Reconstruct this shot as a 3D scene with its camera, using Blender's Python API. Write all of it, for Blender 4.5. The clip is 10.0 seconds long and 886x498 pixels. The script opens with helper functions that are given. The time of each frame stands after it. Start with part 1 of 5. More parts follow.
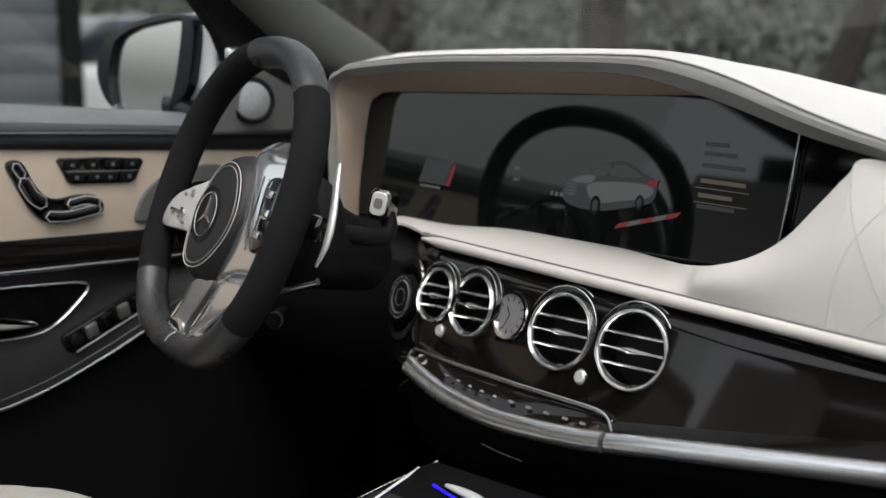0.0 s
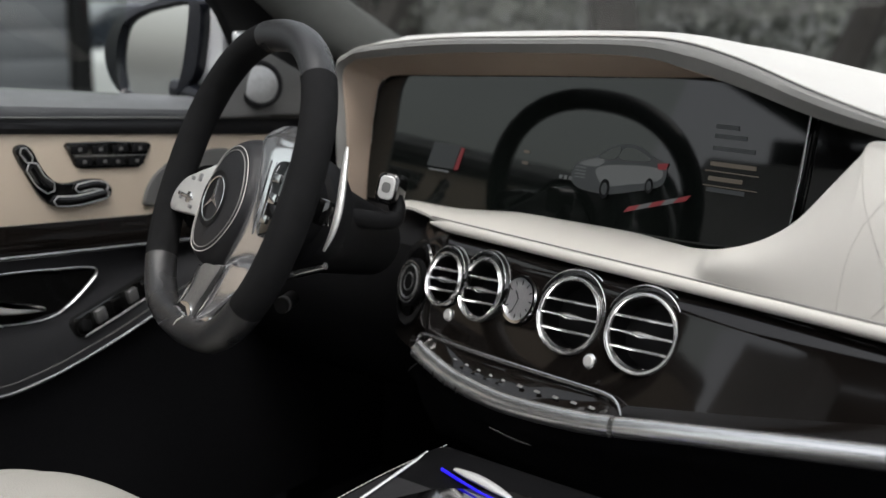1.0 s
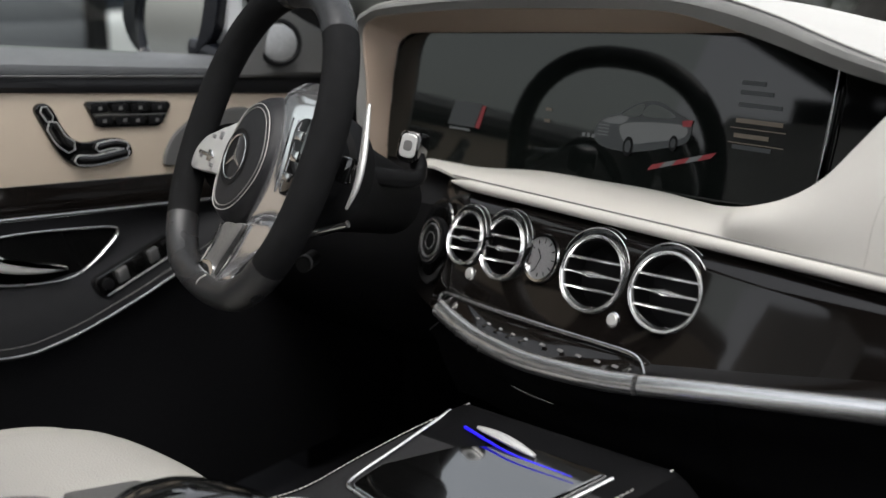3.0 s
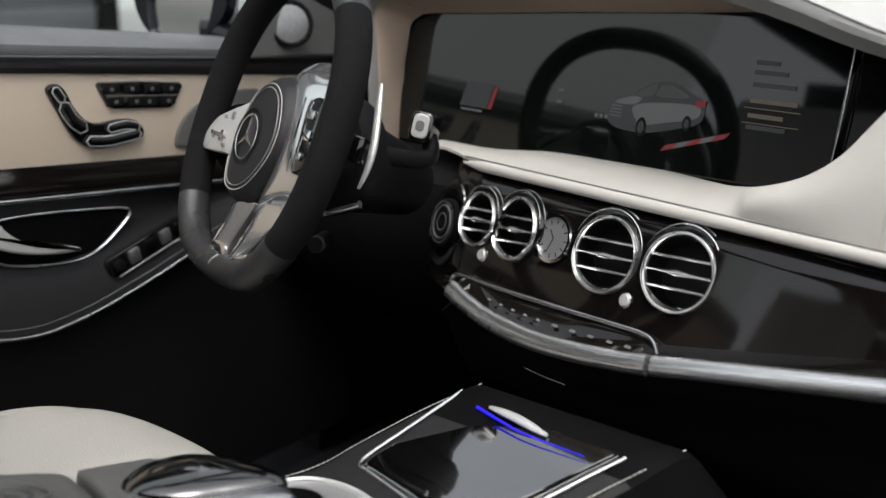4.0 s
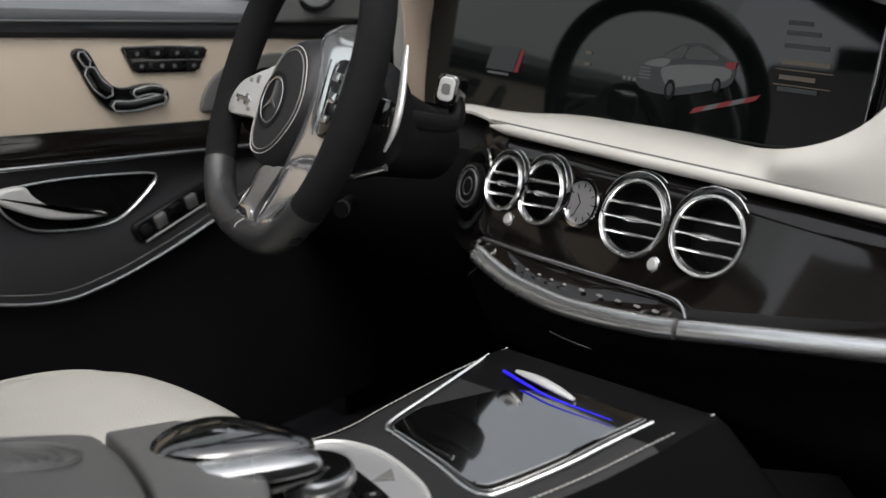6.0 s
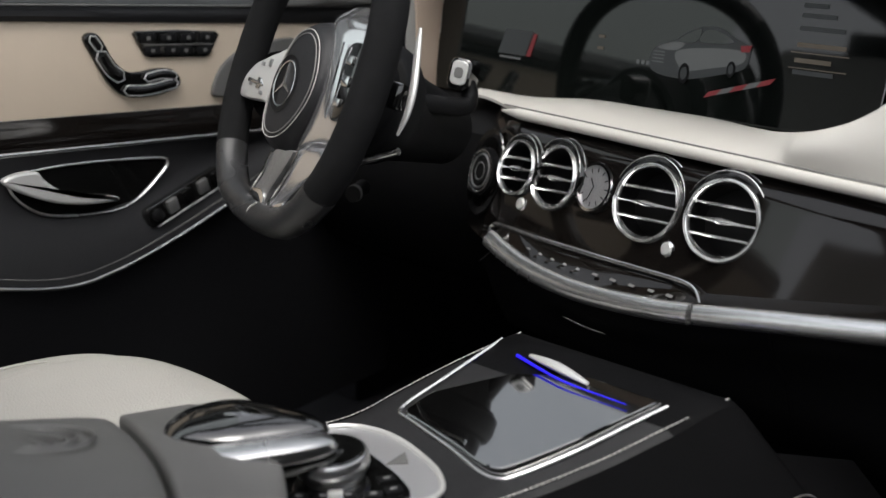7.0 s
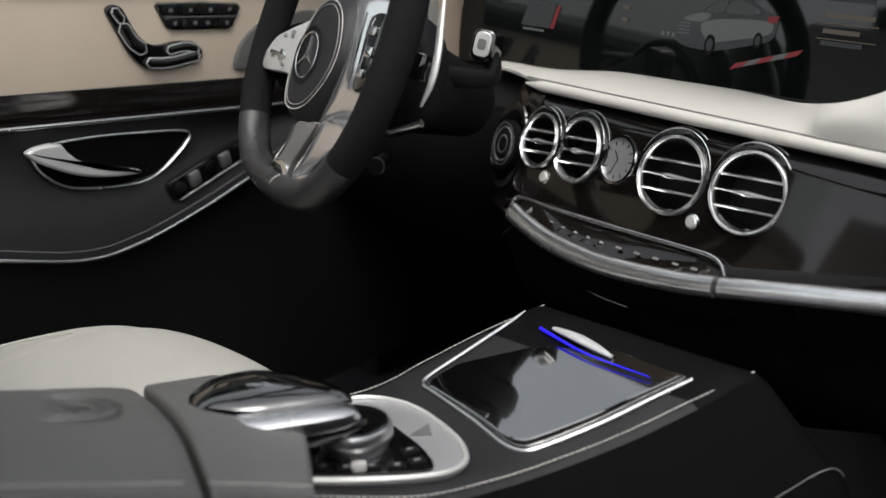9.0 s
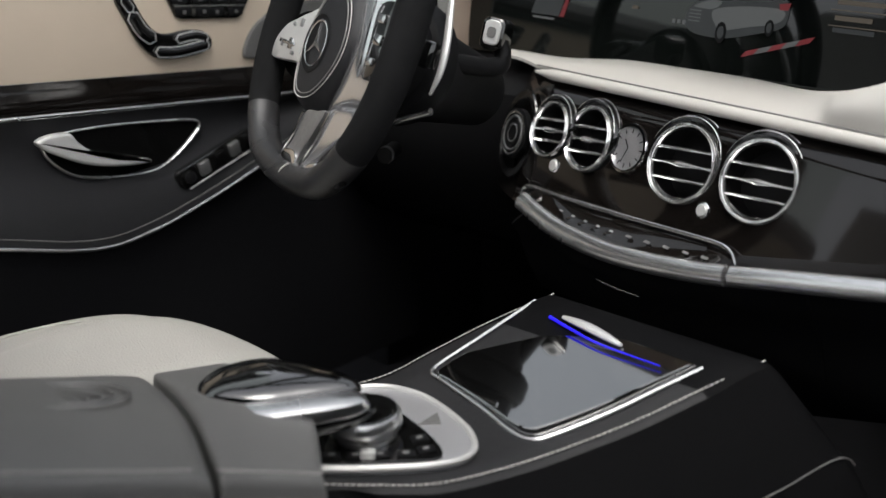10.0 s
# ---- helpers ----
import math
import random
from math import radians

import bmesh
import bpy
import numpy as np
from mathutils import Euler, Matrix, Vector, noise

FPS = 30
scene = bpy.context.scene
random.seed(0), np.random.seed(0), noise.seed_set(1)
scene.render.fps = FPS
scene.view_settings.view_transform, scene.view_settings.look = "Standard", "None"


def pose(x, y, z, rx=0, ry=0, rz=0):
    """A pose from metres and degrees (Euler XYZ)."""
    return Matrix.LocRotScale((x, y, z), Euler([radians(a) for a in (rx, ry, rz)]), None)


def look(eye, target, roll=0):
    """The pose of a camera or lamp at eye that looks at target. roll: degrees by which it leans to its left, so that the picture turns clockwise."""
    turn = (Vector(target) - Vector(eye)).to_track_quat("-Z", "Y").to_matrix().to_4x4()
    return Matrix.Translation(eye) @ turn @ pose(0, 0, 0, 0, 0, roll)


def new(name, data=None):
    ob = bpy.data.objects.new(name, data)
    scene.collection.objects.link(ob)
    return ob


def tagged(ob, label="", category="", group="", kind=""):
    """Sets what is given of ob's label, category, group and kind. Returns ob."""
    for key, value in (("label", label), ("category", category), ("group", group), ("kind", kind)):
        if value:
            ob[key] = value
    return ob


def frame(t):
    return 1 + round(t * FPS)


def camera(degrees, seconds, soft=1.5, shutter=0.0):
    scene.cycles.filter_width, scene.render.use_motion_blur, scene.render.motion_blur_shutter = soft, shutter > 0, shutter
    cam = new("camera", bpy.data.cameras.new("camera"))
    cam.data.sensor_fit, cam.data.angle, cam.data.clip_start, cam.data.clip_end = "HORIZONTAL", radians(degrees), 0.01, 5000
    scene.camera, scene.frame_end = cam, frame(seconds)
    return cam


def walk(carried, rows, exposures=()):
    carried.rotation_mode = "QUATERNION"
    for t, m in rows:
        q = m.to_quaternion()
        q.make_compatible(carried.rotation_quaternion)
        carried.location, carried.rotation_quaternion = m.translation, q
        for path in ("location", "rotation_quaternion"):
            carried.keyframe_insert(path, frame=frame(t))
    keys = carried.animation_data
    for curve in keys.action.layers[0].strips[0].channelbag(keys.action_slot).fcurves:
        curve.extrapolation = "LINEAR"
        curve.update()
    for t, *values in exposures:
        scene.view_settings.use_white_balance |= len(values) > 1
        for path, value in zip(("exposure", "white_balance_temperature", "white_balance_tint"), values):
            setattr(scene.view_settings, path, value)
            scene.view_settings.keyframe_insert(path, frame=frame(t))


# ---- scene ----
cam = camera(44.5, 10.0)
PATH = [
    (0, (0.659, -1.309, 0.94), (-0.506, 0.262, 0.524), 1.1),
    (0.5, (0.658, -1.307, 0.941), (-0.512, 0.257, 0.509), 0.9),
    (1, (0.657, -1.304, 0.938), (-0.518, 0.252, 0.494), 0.9),
    (1.5, (0.654, -1.305, 0.937), (-0.522, 0.246, 0.476), 0.8),
    (2, (0.653, -1.305, 0.935), (-0.527, 0.238, 0.458), 0.8),
    (2.5, (0.65, -1.304, 0.934), (-0.533, 0.229, 0.438), 0.7),
    (4, (0.645, -1.306, 0.924), (-0.552, 0.204, 0.388), 0.6),
    (4.5, (0.644, -1.306, 0.921), (-0.559, 0.194, 0.371), 0.5),
    (5, (0.642, -1.306, 0.918), (-0.565, 0.186, 0.356), 0.4),
    (5.5, (0.642, -1.303, 0.918), (-0.573, 0.176, 0.34), 0.3),
    (7, (0.635, -1.305, 0.911), (-0.594, 0.149, 0.299), 0.1),
    (7.5, (0.634, -1.306, 0.909), (-0.6, 0.14, 0.286), 0.1),
    (8, (0.634, -1.304, 0.908), (-0.607, 0.13, 0.273), -0.0),
    (8.5, (0.631, -1.305, 0.904), (-0.613, 0.123, 0.262), -0.0),
    (9, (0.63, -1.306, 0.904), (-0.617, 0.115, 0.253), -0.1),
    (9.5, (0.629, -1.305, 0.902), (-0.623, 0.108, 0.242), -0.2),
    (10, (0.63, -1.304, 0.901), (-0.628, 0.1, 0.234), -0.3),
]
walk(cam, [(t, look(eye, target, roll)) for t, eye, target, roll in PATH])
cam.data.dof.use_dof, cam.data.dof.focus_distance, cam.data.dof.aperture_fstop = True, 1.26, 3.4

# ---- world and light: overcast day, light through windscreen and open side ----
world = bpy.data.worlds.new("sky")
scene.world = world
world.use_nodes = True
wn = world.node_tree.nodes
sky = wn.new("ShaderNodeTexSky")
sky.sky_type, sky.sun_disc = "NISHITA", False
sky.sun_elevation, sky.sun_rotation = radians(63), radians(143)
sky.dust_density = 4.0
wn["Background"].inputs["Strength"].default_value = 0.15
cloud = wn.new("ShaderNodeHueSaturation")
cloud.inputs["Saturation"].default_value, cloud.inputs["Value"].default_value = 0.22, 1.3
world.node_tree.links.new(sky.outputs[0], cloud.inputs["Color"])
world.node_tree.links.new(cloud.outputs[0], wn["Background"].inputs["Color"])
sun = new("sun", bpy.data.lights.new("sun", "SUN"))
sun.data.energy, sun.data.angle, sun.data.color = 0.95, radians(30), (1.0, 0.97, 0.92)
sun.matrix_world = look((1.8, -2.4, 6.0), (0, 0, 0))
scene.view_settings.exposure = 0.72


# ---- materials ----
def material(name, color, rough=0.5, metal=0.0, var=0.12, scale=30.0, bump=0.0, bump_scale=400.0, coat=0.0, spec=0.5, detail=4.0):
    m = bpy.data.materials.new(name)
    m.use_nodes = True
    nt = m.node_tree
    b = nt.nodes["Principled BSDF"]
    tc = nt.nodes.new("ShaderNodeTexCoord")
    n1 = nt.nodes.new("ShaderNodeTexNoise")
    n1.inputs["Scale"].default_value, n1.inputs["Detail"].default_value = scale, detail
    nt.links.new(tc.outputs["Object"], n1.inputs["Vector"])
    ramp = nt.nodes.new("ShaderNodeMix")
    ramp.data_type = "RGBA"
    lo = [max(c * (1 - var), 0) for c in color]
    hi = [min(c * (1 + var), 1) for c in color]
    ramp.inputs[6].default_value, ramp.inputs[7].default_value = (*lo, 1), (*hi, 1)
    nt.links.new(n1.outputs["Fac"], ramp.inputs[0])
    nt.links.new(ramp.outputs[2], b.inputs["Base Color"])
    b.inputs["Metallic"].default_value = metal
    b.inputs["Coat Weight"].default_value = coat
    b.inputs["Coat Roughness"].default_value = 0.03
    b.inputs["Specular IOR Level"].default_value = spec
    mr = nt.nodes.new("ShaderNodeMapRange")
    mr.inputs["To Min"].default_value, mr.inputs["To Max"].default_value = max(rough - 0.06, 0.02), min(rough + 0.08, 1)
    n2 = nt.nodes.new("ShaderNodeTexNoise")
    n2.inputs["Scale"].default_value = scale * 0.3
    nt.links.new(tc.outputs["Object"], n2.inputs["Vector"])
    nt.links.new(n2.outputs["Fac"], mr.inputs["Value"])
    nt.links.new(mr.outputs["Result"], b.inputs["Roughness"])
    if bump:
        v = nt.nodes.new("ShaderNodeTexVoronoi")
        v.inputs["Scale"].default_value = bump_scale
        nt.links.new(tc.outputs["Object"], v.inputs["Vector"])
        bp = nt.nodes.new("ShaderNodeBump")
        bp.inputs["Strength"].default_value, bp.inputs["Distance"].default_value = bump, 0.001
        nt.links.new(v.outputs["Distance"], bp.inputs["Height"])
        nt.links.new(bp.outputs["Normal"], b.inputs["Normal"])
    return m


def polish(m, ior):
    """A thicker, glassier lacquer."""
    m.node_tree.nodes["Principled BSDF"].inputs["Coat IOR"].default_value = ior
    return m


def glow(name, color, strength):
    m = bpy.data.materials.new(name)
    m.use_nodes = True
    b = m.node_tree.nodes["Principled BSDF"]
    b.inputs["Base Color"].default_value = (*[c * 0.05 for c in color], 1)
    b.inputs["Emission Color"].default_value = (*color, 1)
    b.inputs["Emission Strength"].default_value = strength
    return m


def clear(name, tint, rough=0.0):
    m = bpy.data.materials.new(name)
    m.use_nodes = True
    nt = m.node_tree
    nt.nodes.clear()
    out = nt.nodes.new("ShaderNodeOutputMaterial")
    tr, gl, mx = (nt.nodes.new("ShaderNode" + k) for k in ("BsdfTransparent", "BsdfGlossy", "MixShader"))
    tr.inputs["Color"].default_value = (*tint, 1)
    gl.inputs["Roughness"].default_value = rough
    mx.inputs[0].default_value = 0.05
    nt.links.new(tr.outputs[0], mx.inputs[1])
    nt.links.new(gl.outputs[0], mx.inputs[2])
    nt.links.new(mx.outputs[0], out.inputs["Surface"])
    return m


LEATHER = material("light_leather", (0.54, 0.522, 0.485), 0.5, var=0.06, scale=14, bump=0.25, bump_scale=900)
PAD = material("grey_leather", (0.20, 0.197, 0.19), 0.5, var=0.08, scale=20, bump=0.3, bump_scale=900)
TOPPAD = material("pale_grey_leather", (0.50, 0.49, 0.47), 0.45, var=0.06, scale=14, bump=0.25, bump_scale=900)
BEIGE = material("beige_leather", (0.50, 0.42, 0.33), 0.55, var=0.06, scale=14, bump=0.25, bump_scale=900)
# A darker tone of the beige, for the display surround.
DARKBEIGE = material("darker_beige_leather", (0.38, 0.30, 0.24), 0.55, var=0.06, scale=14, bump=0.25, bump_scale=900)
ARM = material("dark_grey_leather", (0.108, 0.107, 0.104), 0.5, var=0.1, scale=18, bump=0.35, bump_scale=800)
BLACKLEATHER = material("black_leather", (0.013, 0.013, 0.0145), 0.5, var=0.2, scale=25, bump=0.3, bump_scale=800, spec=0.3)
SUEDE = material("black_suede", (0.0085, 0.0085, 0.009), 0.85, var=0.3, scale=60, bump=0.4, bump_scale=1500, spec=0.1)
RIMLEATHER = material("rim_leather", (0.022, 0.022, 0.023), 0.27, var=0.15, scale=40, bump=0.3, bump_scale=1100)
PLASTIC = material("black_plastic", (0.0045, 0.0045, 0.005), 0.5, var=0.25, scale=40, spec=0.16)
SOFT = material("dark_soft_plastic", (0.008, 0.008, 0.009), 0.6, var=0.15, scale=50, bump=0.3, bump_scale=1200, spec=0.15)
DOORTOP = material("grey_soft_plastic", (0.15, 0.154, 0.16), 0.5, var=0.1, scale=40, bump=0.3, bump_scale=1000)
CARPET = material("black_carpet", (0.006, 0.006, 0.007), 0.95, var=0.4, scale=300, spec=0.1)
PIANO = material("piano_black", (0.004, 0.004, 0.004), 0.05, var=0.3, scale=20, coat=0.6)
LACQUER = polish(material("polished_lacquer", (0.003, 0.003, 0.003), 0.02, var=0.2, scale=10, coat=1.0, spec=0.9), 2.8)
PADGLOSS = polish(material("polished_pad", (0.003, 0.003, 0.003), 0.03, var=0.2, scale=10, coat=1.0, spec=0.5), 1.8)
SEATLEATHER = material("perforated_leather", (0.385, 0.375, 0.345), 0.55, var=0.08, scale=9, bump=0.5, bump_scale=420)
WOOD = material("dark_burl_wood", (0.0056, 0.0046, 0.0041), 0.07, var=0.7, scale=9, coat=0.22, detail=9, spec=0.35)
CHROME = material("chrome", (0.80, 0.80, 0.80), 0.08, metal=1.0, var=0.03, scale=5)
SATIN = material("satin_silver", (0.66, 0.66, 0.66), 0.26, metal=1.0, var=0.05, scale=6)
BANDMETAL = material("brushed_band", (0.80, 0.80, 0.80), 0.25, metal=0.94, var=0.03, scale=6)
RINGMETAL = material("ring_metal", (0.80, 0.80, 0.79), 0.18, metal=0.95, var=0.03, scale=6)
SEAMTONE = material("leather_seam_tone", (0.46, 0.445, 0.41), 0.6, var=0.05, scale=20)
GRILLE = material("grille_metal", (0.30, 0.30, 0.30), 0.4, metal=0.8, var=0.2, scale=200)
TRAYMETAL = material("brushed_tray_metal", (0.50, 0.50, 0.51), 0.38, metal=0.7, var=0.06, scale=8)
SPOKEMETAL = material("cast_spoke_metal", (0.74, 0.74, 0.755), 0.14, metal=0.92, var=0.08, scale=14)
# Armrest leather with the shade on the console put into its colour.
SKIN = material("shaded_grey_leather", (0.0135, 0.0135, 0.0145), 0.55, var=0.15, scale=20, bump=0.35, bump_scale=800, spec=0.25)
PILLAR = material("grey_pillar_cloth", (0.062, 0.064, 0.060), 0.7, var=0.1, scale=60, bump=0.3, bump_scale=1400, spec=0.2)
SILVERPLASTIC = material("silver_plastic", (0.52, 0.52, 0.51), 0.33, metal=0.35, var=0.05, scale=8)
THREAD = material("pale_thread", (0.42, 0.41, 0.39), 0.8, var=0.1, scale=400)
MIRROR = material("mirror_glass", (0.75, 0.78, 0.76), 0.04, metal=1.0, var=0.02, scale=5)
CARPAINT = material("white_car_paint", (0.72, 0.73, 0.74), 0.2, var=0.03, scale=5, coat=0.8)
DARKPAINT = material("dark_blue_paint", (0.02, 0.025, 0.035), 0.2, var=0.1, scale=5, coat=0.8)
SIDING = material("grey_siding", (0.12, 0.125, 0.14), 0.7, var=0.12, scale=3, bump=0.2, bump_scale=60)
BARK = material("bark", (0.030, 0.027, 0.024), 0.9, var=0.4, scale=12, bump=0.5, bump_scale=12)
LEAF = material("leaf", (0.095, 0.102, 0.086), 0.7, var=0.4, scale=0.6)
# Black leather made darker still: shade beside and ahead of the console is in it.
FLANK = material("shaded_black_leather", (0.0034, 0.0034, 0.0038), 0.6, var=0.2, scale=25, bump=0.3, bump_scale=800, spec=0.05)
BEZEL = material("dark_mirror_bezel", (0.008, 0.009, 0.012), 0.2, spec=0.3, var=0.1, scale=10)
GROUND = material("asphalt", (0.045, 0.046, 0.043), 0.9, var=0.25, scale=1.5, bump=0.6, bump_scale=40)
HEDGE = material("hedge_green", (0.105, 0.112, 0.098), 0.8, var=0.75, scale=0.8, detail=2.0)
ICON = material("pale_print", (0.20, 0.20, 0.20), 0.5, var=0.02)
BLUE = glow("blue_light", (0.02, 0.01, 1.0), 0.8)
SCREENGLASS = polish(material("screen_glass", (0.004, 0.005, 0.0045), 0.06, var=0.1, scale=6, coat=1.0, spec=0.08), 1.48)
SCR_GREY = glow("screen_grey", (0.40, 0.42, 0.42), 0.09)
SCR_DIM = glow("screen_dim", (0.13, 0.145, 0.15), 0.08)
SCR_RED = glow("screen_red", (0.75, 0.08, 0.10), 0.08)
SCR_AMBER = glow("screen_amber", (0.6, 0.5, 0.38), 0.05)
GLASS = clear("window_glass", (0.93, 0.95, 0.94))
TINTED = clear("tinted_window_glass", (0.84, 0.88, 0.82))
LENS = clear("clear_lens", (0.97, 0.97, 0.97))


# ---- mesh helpers ----
V = Vector


def thing(name, label, category, group="", at=(0, 0, 0), kind=""):
    ob = new(name)
    ob.location = at
    return tagged(ob, label, category, group, kind)


def part(name, bm, mat, parent=None, label="", angle=38, flip=True):
    if flip:
        bmesh.ops.recalc_face_normals(bm, faces=bm.faces)
    me = bpy.data.meshes.new(name)
    bm.to_mesh(me)
    bm.free()
    me.set_sharp_from_angle(angle=radians(angle))
    for p in me.polygons:
        p.use_smooth = len(p.vertices) < 7
    me.materials.append(mat)
    ob = new(name, me)
    if parent:
        ob.parent = parent
        top = parent
        loc = V((0, 0, 0))
        while top:
            loc += top.location
            top = top.parent
        ob.location = -loc
        if label:
            ob["label"] = label
    return ob


def spline(pts, n=8, closed=False):
    P = [V(p) for p in pts]
    out = []
    m = len(P)
    for i in range(m if closed else m - 1):
        if closed:
            a, b, c, d = P[i - 1], P[i], P[(i + 1) % m], P[(i + 2) % m]
        else:
            b, c = P[i], P[i + 1]
            a = P[i - 1] if i else b * 2 - c
            d = P[i + 2] if i + 2 < m else c * 2 - b
        for k in range(n):
            t = k / n
            out.append(0.5 * ((2 * b) + (c - a) * t + (2 * a - 5 * b + 4 * c - d) * t * t + (3 * b - a - 3 * c + d) * t ** 3))
    if not closed:
        out.append(P[-1].copy())
    return out


def grid(bm, rows, close_u=False, close_v=False):
    vs = [[bm.verts.new(p) for p in r] for r in rows]
    nr, nc = len(vs), len(vs[0])
    for i in range(nr if close_u else nr - 1):
        for j in range(nc if close_v else nc - 1):
            q = (vs[i][j], vs[i][(j + 1) % nc], vs[(i + 1) % nr][(j + 1) % nc], vs[(i + 1) % nr][j])
            if len(set(q)) == 4:
                bm.faces.new(q)
    return vs


def tube(path, a, b=None, k=12, closed=False, up=(0, 0, 1), bm=None, taper=None):
    """Sweep an ellipse: a across, b along up."""
    bm = bm or bmesh.new()
    b = b or a
    path = [V(p) for p in path]
    m = len(path)
    rows = []
    for i, p in enumerate(path):
        if closed:
            t = path[(i + 1) % m] - path[i - 1]
        else:
            t = path[min(i + 1, m - 1)] - path[max(i - 1, 0)]
        t.normalize()
        side = t.cross(V(up)).normalized()
        v = side.cross(t).normalized()
        f = taper(i / (m - 1)) if taper else 1
        rows.append([p + side * (a * f * math.cos(q)) + v * (b * f * math.sin(q)) for q in [2 * math.pi * j / k for j in range(k)]])
    vs = grid(bm, rows, close_u=closed, close_v=True)
    if not closed:
        bm.faces.new(vs[0]), bm.faces.new(vs[-1])
    return bm


def frame_at(o, u, n):
    """A frame with x along u, z along n."""
    n = V(n).normalized()
    u = (V(u) - n * V(u).dot(n)).normalized()
    w = n.cross(u)
    m = Matrix((u, w, n)).transposed().to_4x4()
    m.translation = V(o)
    return m


def lathe(profile, m, k=36, bm=None, sx=1.0, sy=1.0):
    bm = bm or bmesh.new()
    rows = [[m @ V((r * sx * math.cos(q), r * sy * math.sin(q), h)) for q in [2 * math.pi * j / k for j in range(k)]] for r, h in profile if r > 1e-6]
    vs = grid(bm, rows, close_v=True)
    if profile[0][0] <= 1e-6:
        bm.faces.new(vs[0])
    if profile[-1][0] <= 1e-6:
        bm.faces.new(vs[-1])
    return bm


def plate(outline, m, depth, bevel=0.0, seg=2, bm=None):
    """A flat piece: outline in the frame's x, y; its face at z 0, its back at -depth."""
    bm2 = bmesh.new()
    f = [bm2.verts.new((x, y, 0)) for x, y in outline]
    g = [bm2.verts.new((x, y, -depth)) for x, y in outline]
    k = len(f)
    top = bm2.faces.new(f)
    bm2.faces.new(g[::-1])
    for i in range(k):
        bm2.faces.new((f[i], g[i], g[(i + 1) % k], f[(i + 1) % k]))
    bmesh.ops.recalc_face_normals(bm2, faces=bm2.faces)
    if bevel:
        bmesh.ops.bevel(bm2, geom=list(top.edges), offset=bevel, segments=seg, affect="EDGES", profile=0.5)
    bm2.transform(m)
    if bm is None:
        return bm2
    tmp = bpy.data.meshes.new("tmp")
    bm2.to_mesh(tmp)
    bm2.free()
    bm.from_mesh(tmp)
    bpy.data.meshes.remove(tmp)
    return bm


def box(m, sx, sy, sz, bevel=0.0, seg=2, bm=None):
    bm2 = bmesh.new()
    bmesh.ops.create_cube(bm2, size=1.0, matrix=Matrix.Diagonal((sx, sy, sz, 1)))
    if bevel:
        bmesh.ops.bevel(bm2, geom=list(bm2.edges), offset=bevel, segments=seg, affect="EDGES", profile=0.5)
    bm2.transform(m)
    if bm is None:
        return bm2
    tmp = bpy.data.meshes.new("tmp")
    bm2.to_mesh(tmp)
    bm2.free()
    bm.from_mesh(tmp)
    bpy.data.meshes.remove(tmp)
    return bm


def sheet(rows, thick, face=(0.6, -1.0, 0.7)):
    """A loft whose given surface looks towards face, with thickness behind it."""
    bm = bmesh.new()
    vs = grid(bm, rows)
    bm.normal_update()
    total = sum((f.normal * f.calc_area() for f in bm.faces), V())
    if total.dot(V(face)) < 0:
        bmesh.ops.reverse_faces(bm, faces=list(bm.faces))
        bm.normal_update()
    back = [[bm.verts.new(v.co - v.normal * thick) for v in r] for r in vs]
    nr, nc = len(vs), len(vs[0])
    for i in range(nr - 1):
        for j in range(nc - 1):
            bm.faces.new((back[i][j], back[i][j + 1], back[i + 1][j + 1], back[i + 1][j]))
    for i in range(nr - 1):
        for j in (0, nc - 1):
            bm.faces.new((vs[i][j], vs[i + 1][j], back[i + 1][j], back[i][j]))
    for j in range(nc - 1):
        for i in (0, nr - 1):
            bm.faces.new((vs[i][j], vs[i][j + 1], back[i][j + 1], back[i][j]))
    return bm


def rounded(w, h, r, k=5):
    out = []
    for cx, cy, a in ((w / 2 - r, h / 2 - r, 0), (-w / 2 + r, h / 2 - r, 90), (-w / 2 + r, -h / 2 + r, 180), (w / 2 - r, -h / 2 + r, 270)):
        out += [(cx + r * math.cos(radians(a + 90 * i / k)), cy + r * math.sin(radians(a + 90 * i / k))) for i in range(k + 1)]
    return out


def stitches(path, length, gap, r, parent, name="stitching"):
    """A row of short threads along a path, one mesh."""
    path = [V(p) for p in path]
    bm = bmesh.new()
    run = 0.0
    for a, b in zip(path, path[1:]):
        d = (b - a).length
        if d < 1e-9:
            continue
        t = (b - a) / d
        s = -run
        while s < d:
            if s >= 0:
                p = a + t * s
                q = t.to_track_quat("Z", "Y").to_matrix().to_4x4()
                q.translation = p + t * length / 2
                bmesh.ops.create_cone(bm, cap_ends=True, segments=5, radius1=r, radius2=r, depth=length, matrix=q)
            s += length + gap
        run = d - (s - length - gap)
        run = run % (length + gap)
    return part(name, bm, THREAD, parent, "pale contrast stitching")


# ---- dashboard surfaces ----
def dash(x, z, off=0.0):
    """Front face of the dashboard: off metres out towards the cabin."""
    return V((x, -0.2165 - 0.21 * x + 0.35 * (z - 0.577), z)) + DASH_N * off


DASH_N = V((-0.21, -1.0, 0.35)).normalized()
DASH_U = V((1, -0.21, 0)).normalized()


def pane(x, z, off=0.0):
    """Plane of the wide display; x and z run along its slightly fanned graphics."""
    px = -0.0274 + 0.9811 * x + 0.0291 * z - 0.0387 * x * z + 0.0809 * x * x
    pz = -0.0156 - 0.0822 * x + 1.0183 * z + 0.088 * x * z
    return V((px, -0.0586 - 0.05 * (px + 0.1) + 0.165 * (pz - 0.75), pz)) + PANE_N * off


